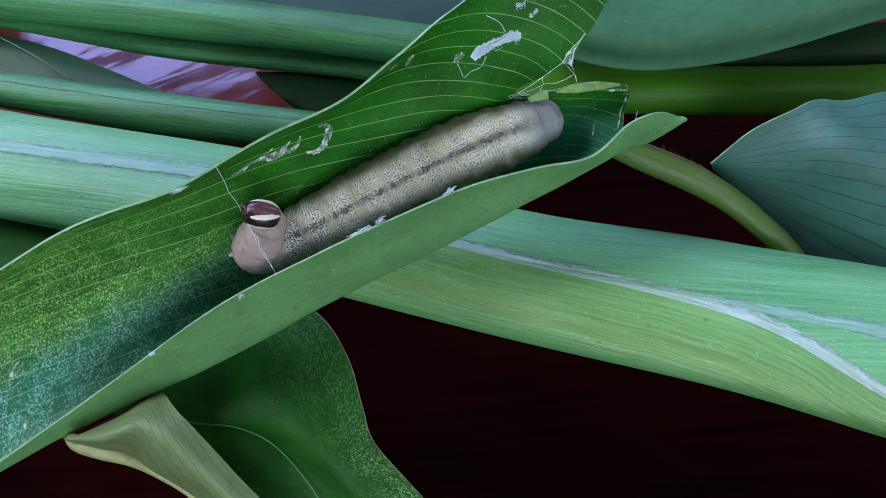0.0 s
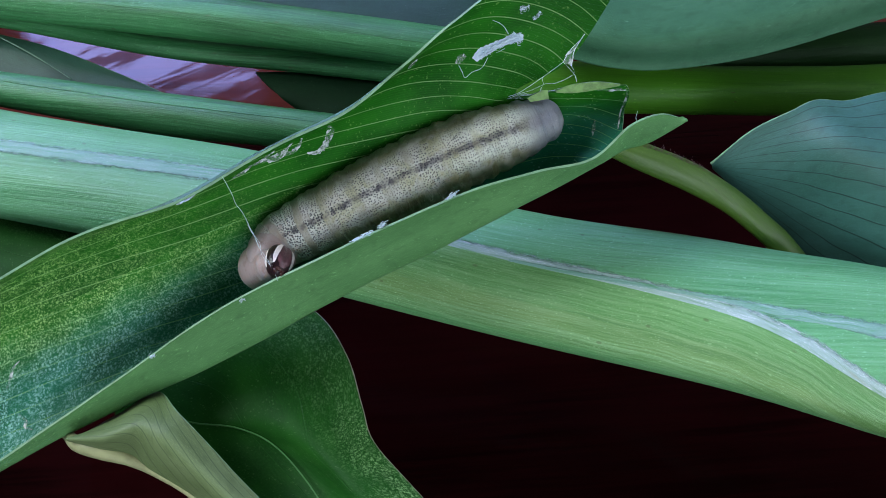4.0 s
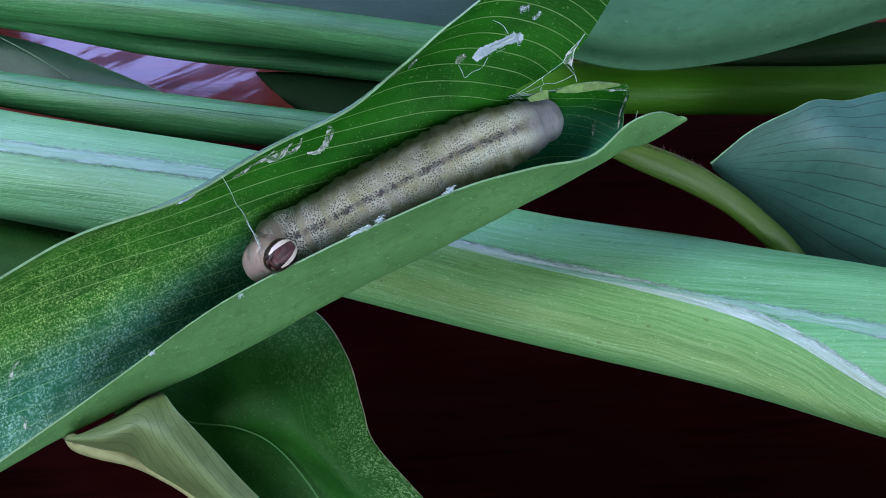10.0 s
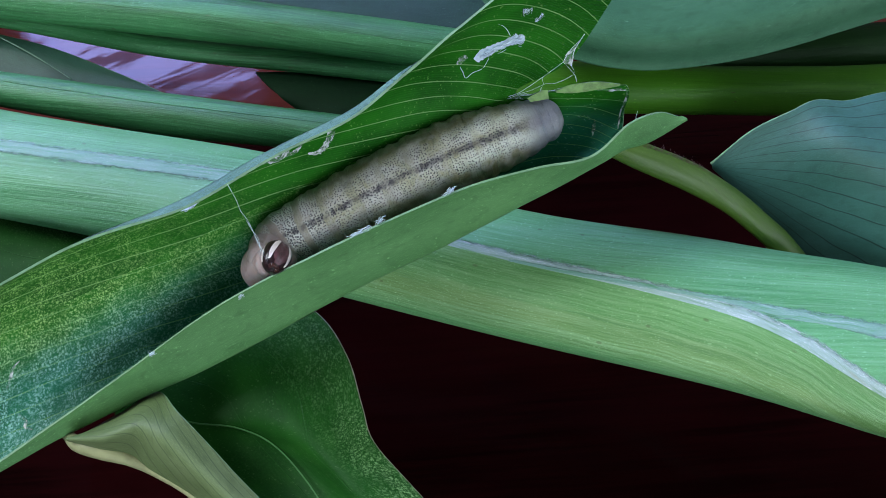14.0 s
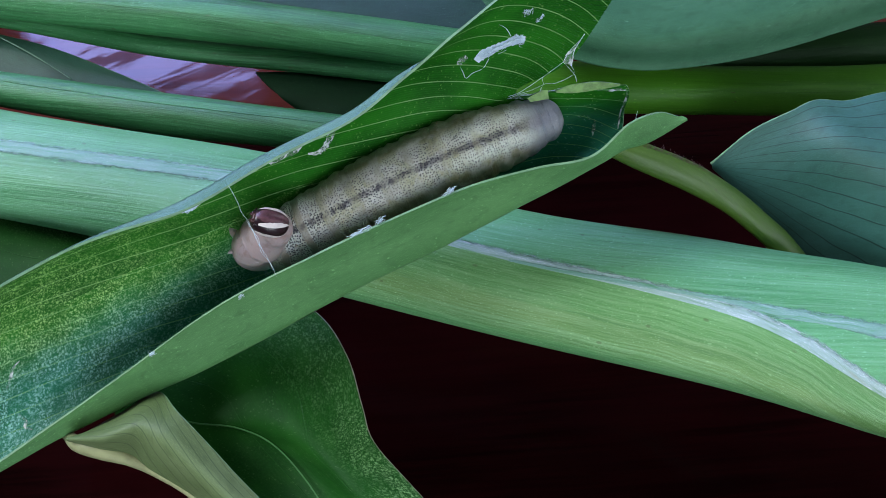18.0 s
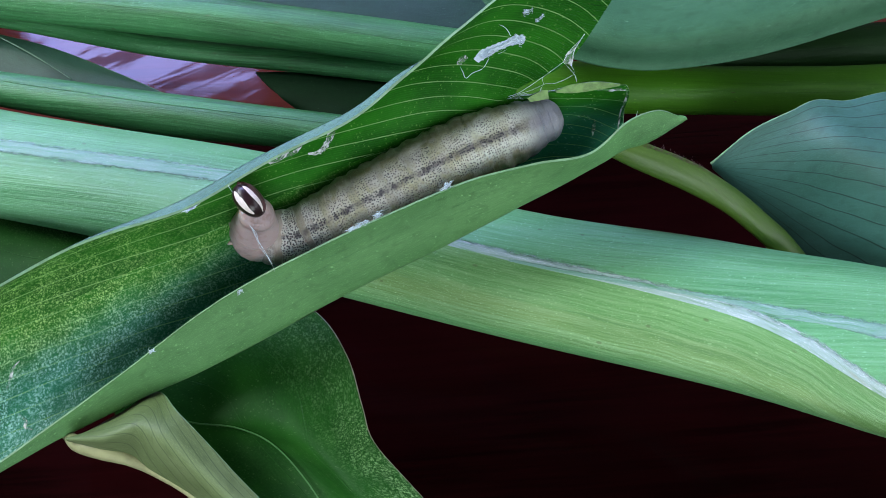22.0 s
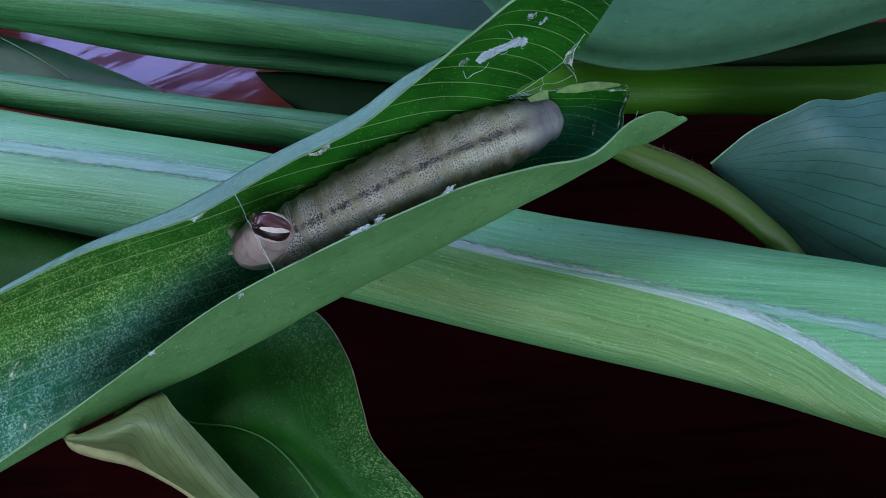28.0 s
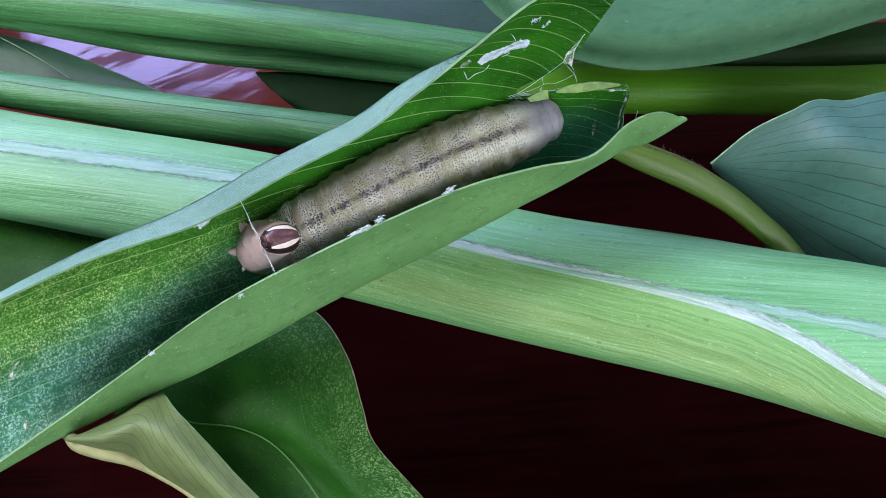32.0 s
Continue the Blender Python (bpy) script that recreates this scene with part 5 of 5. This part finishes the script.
SWING_D = [(17.5, (-23.77, 0.59, 30.08), 131), (17.7, (-23.10, 0.02, 29.70), 135), (17.9, (-21.92, -0.60, 29.02), 160),
    (18.1, (-20.36, -1.93, 27.62), 183), (18.3, (-19.49, -3.65, 25.48), 215), (18.6, (-20.28, -3.65, 23.93), 262),
    (19.0, (-20.54, -3.59, 24.10), 258), (19.5, (-20.52, -3.57, 23.78), 268), (19.9, (-20.20, -3.40, 24.63), 245),
    (20.1, (-20.29, -3.22, 25.99), 207), (20.3, (-20.83, -1.26, 28.12), 180), (20.5, (-22.64, 1.16, 29.83), 172),
    (20.7, (-23.69, 1.63, 30.37), 155), (21.0, (-23.84, 0.83, 30.21), 132), (21.5, (-24.14, 0.76, 30.06), 140),
    (22.0, (-23.50, 0.89, 30.25), 131), (22.3, (-23.49, 0.45, 30.04), 128), (22.5, (-23.02, -0.05, 29.68), 133)]
SWING_E = [(22.7, (-21.97, -0.89, 28.96), 152), (22.9, (-20.63, -2.25, 27.48), 182), (23.1, (-19.55, -3.51, 25.66), 212),
    (23.3, (-19.87, -3.58, 24.37), 250), (23.6, (-20.77, -3.41, 24.07), 262), (24.0, (-20.56, -3.41, 24.07), 262),
    (24.5, (-20.32, -3.84, 23.55), 272), (24.9, (-20.53, -3.51, 24.24), 255), (25.1, (-20.66, -3.51, 25.23), 225),
    (25.3, (-20.12, -2.74, 26.96), 188), (25.5, (-21.63, -0.52, 28.75), 175), (25.7, (-23.10, 1.03, 29.90), 165),
    (26.0, (-23.59, 0.83, 30.08), 142), (26.7, (-23.58, 0.61, 30.05), 134), (27.5, (-23.37, 0.24, 29.86), 132),
    (27.7, (-22.62, -0.26, 29.51), 137), (27.9, (-21.43, -1.15, 28.73), 158), (28.1, (-20.33, -2.31, 27.59), 178)]
SWING_F = [(28.3, (-19.42, -3.53, 25.55), 215), (28.6, (-20.14, -3.41, 24.07), 262), (29.0, (-20.81, -3.54, 23.73), 273),
    (29.2, (-20.74, -3.20, 24.42), 255), (29.4, (-20.38, -3.20, 25.41), 225), (29.6, (-20.46, -1.96, 27.41), 188),
    (29.8, (-22.04, 0.40, 29.24), 176), (30.0, (-23.30, 1.63, 30.24), 165), (30.2, (-23.45, 0.45, 29.92), 137),
    (30.5, (-23.18, 0.23, 29.75), 140), (31.0, (-23.09, 0.06, 29.76), 132), (31.2, (-23.64, 0.18, 29.83), 132),
    (31.4, (-23.37, 0.08, 29.73), 135), (31.5, (-22.70, -0.72, 29.21), 140), (31.6, (-22.37, -0.50, 29.24), 147),
    (31.7, (-21.29, -1.09, 28.76), 158), (31.8, (-20.92, -1.64, 28.21), 172), (32.0, (-19.93, -2.61, 26.88), 192)]
HEAD_ROWS = SWING_A + SWING_B + SWING_C + SWING_D + SWING_E + SWING_F


# ---- silk ----
def tuft(parent, at, ahead, normal, length, width, count, seed, label="white silk tuft", radius=0.035):
    """A scrap of silk: many fine crossing strands lying on the leaf."""
    rnd = random.Random(seed)
    d = Vector(ahead).normalized()
    n = Vector(normal).normalized()
    e = n.cross(d)
    n = (n + TOWARDS).normalized()
    paths = []
    for _ in range(count):
        c = Vector(at) + d * rnd.uniform(-0.5, 0.5) * length + e * rnd.gauss(0, 0.28) * width
        q = rnd.uniform(0, math.pi)
        way = (d * math.cos(q) + e * math.sin(q)) * width * rnd.uniform(0.2, 0.55)
        bow = (d * math.sin(q) - e * math.cos(q)) * width * rnd.uniform(-0.4, 0.4)
        lift = rnd.uniform(0.1, 0.6) * min(1.0, width * 0.5)
        if length > 2.5 and rnd.random() < 0.5:
            way = d * width * rnd.uniform(0.3, 0.7) + e * width * rnd.uniform(-0.1, 0.1)
            bow *= 0.3
        paths.append([c - way + n * 0.08, c - way * 0.3 + n * lift + bow, c + way * 0.4 + n * lift * 0.8 + bow * 0.7, c + way + n * 0.08])
    sizes = [radius] * len(paths)
    if length > 5:
        for _ in range(9):
            v = rnd.uniform(-0.3, 0.3) * width
            a = rnd.uniform(-0.45, 0.1)
            core = [Vector(at) + d * length * (a + f * 0.35) + e * (v + rnd.uniform(-0.14, 0.14) * width) + n * rnd.uniform(0.1, 0.3) for f in (0, 0.3, 0.65, 1)]
            paths.append(core)
            sizes.append(0.13 * width)
    return threads("silk", paths, sizes, M_SILK, parent, label)


def leaf_spot(grid, row, col, sign):
    """A point on a flap, its way along and its outward normal."""
    n = sheet_normals(grid)[row][col] * sign
    return Vector(grid[row][col]) + Vector(n) * 0.16, Vector(grid[row][min(col + 1, COLS - 1)] - grid[row][max(col - 1, 0)]), Vector(n)


def film(grid, flap, path, seed, sign=1, material=None):
    """A ragged ribbon of silk film on a flap. path: row, column, half-width in millimetres."""
    p = spline(path, 8 * len(path))
    rows = []
    for i, (r, c, w) in enumerate(p):
        at, _, n = leaf_spot(grid, int(round(r)), int(round(c)), sign)
        r0, c0 = min(max(r, 0), grid.shape[0] - 1.01), min(max(c, 0), COLS - 1.01)
        a, b = int(r0), int(c0)
        at = Vector(grid[a][b]) + Vector(grid[a + 1][b] - grid[a][b]) * (r0 - a) + Vector(grid[a][b + 1] - grid[a][b]) * (c0 - b) + n * 0.2
        rows.append((at, n, w))
    g = []
    for v in np.linspace(-1, 1, 7):
        line = []
        for i, (at, n, w) in enumerate(rows):
            d = rows[min(i + 1, len(rows) - 1)][0] - rows[max(i - 1, 0)][0]
            side = n.cross(d).normalized()
            k = w * (v + (0.5 * noise.noise(Vector((i * 0.5, v * 2, seed))) if abs(v) > 0.6 else 0.0))
            line.append(at + side * k + n * (0.10 * noise.noise(Vector((i * 0.3, v, seed + 5)))))
        g.append(line)
    step = (grid.shape[0] - 1) // len(flap)
    owner = flap[min(len(flap) - 1, int(sum(q[0] for q in path) / len(path)) // step)]
    return sheet("silk_film", np.array(g), [material or M_FILM] * 3, owner, "half clear torn silk film", 0.03)


def flap_silk(grid, flap, row, col, turn, length, width, count, seed, radius=0.035, raise_by=0.0):
    at, ahead, n = leaf_spot(grid, row, col, 1)
    at = at + VIEW_UP * raise_by
    step = (grid.shape[0] - 1) // len(flap)
    ahead = Matrix.Rotation(radians(turn), 3, n) @ ahead
    return tuft(flap[min(len(flap) - 1, row // step)], at, ahead, n, length, width, count, seed, radius=radius)


flap_silk(far_grid, far_flap, 36, 109, 18, 5.4, 0.9, 110, 1, 0.026)
flap_silk(far_grid, far_flap, 38, 113, 0, 1.6, 0.8, 70, 2, 0.028)
flap_silk(far_grid, far_flap, 77, 44, 40, 1.3, 1.1, 68, 8, 0.028)
flap_silk(far_grid, far_flap, 53, 117, 60, 1.3, 0.4, 30, 9, 0.026)
flap_silk(far_grid, far_flap, 57, 114, 0, 1.2, 0.6, 23, 10, 0.028)
flap_silk(near_grid, near_flap, 30, 53, 0, 2.6, 0.9, 46, 13, 0.034, 0.35)
flap_silk(near_grid, near_flap, 30, 56, 70, 1.0, 0.8, 22, 18, 0.034, 0.6)
flap_silk(near_grid, near_flap, 30, 67, 60, 1.2, 0.9, 40, 14, 0.034, 0.5)
flap_silk(near_grid, near_flap, 30, 28, 30, 0.7, 0.6, 23, 15, 0.028)
flap_silk(near_grid, near_flap, 29, 38, 0, 0.7, 0.5, 17, 16, 0.028)

film(far_grid, far_flap, [(41, 66.6, 0.2), (36, 68.2, 0.4), (28, 67.8, 0.48), (21, 66.4, 0.38), (19, 64.8, 0.32), (22, 63.4, 0.12)], 1)
film(far_grid, far_flap, [(35, 55, 0.12), (34, 56.5, 0.34), (31, 58, 0.6), (32, 59.5, 0.5), (35, 60.5, 0.2), (39, 61.5, 0.12)], 2)
film(far_grid, far_flap, [(30, 59.6, 0.3), (29, 61.2, 0.36), (33, 62.6, 0.2), (39, 63.2, 0.1)], 3)
film(far_grid, far_flap, [(37, 54, 0.1), (35, 55.5, 0.24), (37, 57, 0.15), (40, 58.5, 0.1)], 4)
film(far_grid, far_flap, [(34, 51.4, 0.1), (33, 52.4, 0.3), (34, 53.6, 0.22), (36, 54.6, 0.08)], 5)
film(far_grid, far_flap, [(32, 98.5, 0.25), (35, 99.6, 0.5), (36, 100.8, 0.3)], 6)
film(far_grid, far_flap, [(60, 83.6, 0.3), (62, 84.6, 0.35), (63, 85.6, 0.1)], 7)
film(far_grid, far_flap, [(48, 87, 0.15), (52, 88, 0.4), (57, 88.8, 0.3), (61, 89.6, 0.12)], 8)

# loose strands beside the large tuft
threads("silk", [[leaf_spot(far_grid, r, c, 1)[0] for r, c in [(58, 107), (51, 109), (47, 110), (42, 111)]]], 0.05, M_SILK, far_flap[23], "loose curled silk strand")
threads("silk", [[leaf_spot(far_grid, r, c, 1)[0] for r, c in [(31, 99), (26, 100), (22, 101), (24, 103), (25, 106), (30, 107)]]], 0.05, M_SILK, far_flap[12], "loose curled silk strand")

film(far_grid, far_flap, [(31, 103.2, 0.45), (34, 105, 0.7), (36, 107.5, 0.55), (37, 110, 0.5), (39, 112.5, 0.62), (39.5, 115, 0.4)], 9, 1, M_SILK)
for number, path in enumerate(([(22, 119.6, 0.05), (24, 118.6, 0.22), (26, 117.4, 0.2), (28, 116.2, 0.04)], [(1, 123, 0.03), (2, 125.5, 0.16), (2, 127, 0.2), (3, 128.3, 0.08)], [(23, 15.0, 0.05), (26, 15.6, 0.22), (28, 15.4, 0.16), (30, 16.2, 0.05)], [(14, 14.4, 0.05), (12, 15.2, 0.2), (10, 15.8, 0.12), (9, 16.8, 0.04)], [(2, 128.5, 0.06), (9, 128.4, 0.16), (16, 128.2, 0.1), (24, 127.6, 0.12), (27, 127.2, 0.03)])):
    film(floor_grid, [shelter], path, 30 + number, -1)

# fine silk along the torn edge
rnd = random.Random(31)
tear = []
for i in range(16):
    a = rnd.randint(104, 124)
    p = Vector(floor_grid[0][a]) + TOWARDS * 0.5
    q = Vector(floor_grid[rnd.randint(0, 2)][min(COLS - 1, a + rnd.randint(2, 6))]) + TOWARDS * 0.6
    tear.append([p, (p + q) / 2 + Vector((rnd.uniform(-0.3, 0.3), rnd.uniform(-0.3, 0.3), rnd.uniform(0.1, 0.5))), q])
threads("silk", [[(24.7, 13.6, 31.4), (24.6, 13.2, 30.6), (24.8, 12.9, 29.8), (24.7, 12.6, 28.9)]], 0.05, M_SILK, shelter, "white silk line across the leaf tip")
threads("silk", tear, 0.016, M_SILK, shelter, "white silk along a bitten leaf edge")

thread = thing("silk_thread", "single white silk thread stretched across the rolled leaf", "silk thread")
zig = random.Random(5)
upper_strand = threads("strand", [[(x, zig.uniform(-0.12, 0.12), zig.uniform(-0.1, 0.1)) for x in np.linspace(0, 9.5, 9)]], 0.028, M_SILK, thread)
lower_strand = threads("strand", [[(-x, zig.uniform(-0.1, 0.1), zig.uniform(-0.1, 0.1)) for x in np.linspace(-0.3, 7.5, 8)],
                                  [(-x, 0.3 * math.sin(x * 1.5) * math.exp(-((x - 4) / 2.0) ** 2), 0.1) for x in np.linspace(1, 7, 14)]], 0.026, M_SILK, thread)


# ---- movement ----
def at_table(table, x):
    """A value, or a point, between the rows of a table."""
    if x <= table[0][0]:
        return table[0][1:]
    for p, q in zip(table, table[1:]):
        if x <= q[0]:
            f = (x - p[0]) / (q[0] - p[0])
            f = f * f * (3 - 2 * f)
            return [Vector(a) * (1 - f) + Vector(b) * f if isinstance(a, tuple) else a * (1 - f) + b * f for a, b in zip(p[1:], q[1:])]
    return [Vector(a) if isinstance(a, tuple) else a for a in table[-1][1:]]


def half_seconds(series, t):
    i = min(int(t * 2), len(series) - 2)
    f = t * 2 - i
    return (series[i] * (1 - f) + series[i + 1] * f) / 100


def spine_at(t):
    """The standing part of the body at a time, heaved a little by the reaching head."""
    h = half_seconds(HEAVE, t)
    shift = Vector((-0.42, 0, 0)) + VIEW_UP * 0.72
    return [Vector(p) + shift * h * share for p, share in zip(SPINE, HEAVE_SHARE)]


def head_pose(place, degrees):
    a = radians(degrees)
    nod = radians(at_table(HEAD_NOD, degrees)[0])
    flat = Vector((math.cos(a), 0, 0)) + VIEW_UP * math.sin(a)
    y = flat * math.cos(nod) + TOWARDS * math.sin(nod)
    z = TOWARDS * math.cos(nod) - flat * math.sin(nod)
    x = y.cross(z)
    roll = at_table(HEAD_ROLL, degrees)[0]
    return Matrix.Translation(Vector(place) * MM) @ Matrix((x, y, z)).transposed().to_4x4() @ Matrix.Rotation(radians(roll), 4, "Y")


def motions():
    times = [i / 2 for i in range(65)]
    far_rows = [[] for _ in far_flap]
    near_rows = [[] for _ in near_flap]
    thread_rows = []
    for t, closing, sway in zip(times, CLOSING, SWAY):
        far = bent(far_hinges, CLOSE_DEGREES * closing / 100, 0.8 * closing / 100)
        near = bent(near_hinges, SWAY_DEGREES * sway / 100)
        for rows, m in zip(far_rows, far):
            rows.append((t, m))
        for rows, m in zip(near_rows, near):
            rows.append((t, m))
        a = far[-1] @ (Vector(far_grid[-1][50]) * MM)
        b = near[-1] @ (Vector(near_grid[-1][42]) * MM)
        thread_rows.append((t, frame_of(a / MM, b - a, TOWARDS), frame_of(b / MM, b - a, TOWARDS)))
    for ob, rows in zip(far_flap + near_flap, far_rows + near_rows):
        walk(ob, rows)
    walk(upper_strand, [(t, m) for t, m, _ in thread_rows])
    walk(lower_strand, [(t, m) for t, _, m in thread_rows])
    body_rows = [[] for _ in SPINE]
    for t in times:
        p = spine_at(t)
        for i in range(len(SPINE)):
            ahead = p[min(i + 1, len(p) - 1)] - p[max(i - 1, 0)]
            body_rows[i].append((t, frame_of(p[i], ahead, TOWARDS)))
    for ob, rows in zip(segments, body_rows):
        walk(ob, rows)
    head_rows, neck_rows, first_rows, middle_rows = [], [], [], []
    for t, place, degrees in HEAD_ROWS:
        p = spine_at(t)
        middle, first, neck = [Vector(v) for v in at_table(REACH, degrees)]
        a = radians(degrees)
        crown = Vector(place) - (Vector((math.cos(a), 0, 0)) + VIEW_UP * math.sin(a)) * 1.2 - TOWARDS * 1.0
        upright = min(1.0, max(0.0, (225 - degrees) / 45))
        neck = neck.lerp(first.lerp(crown, 0.55), upright)
        head_rows.append((t, head_pose(place, degrees)))
        neck_rows.append((t, frame_of(neck, crown - first, TOWARDS)))
        first_rows.append((t, frame_of(first, neck - middle, TOWARDS)))
        middle_rows.append((t, frame_of(middle, first - p[-1], TOWARDS)))
    walk(head, head_rows)
    walk(segments[13], neck_rows)
    walk(segments[12], first_rows)
    walk(segments[11], middle_rows)


motions()
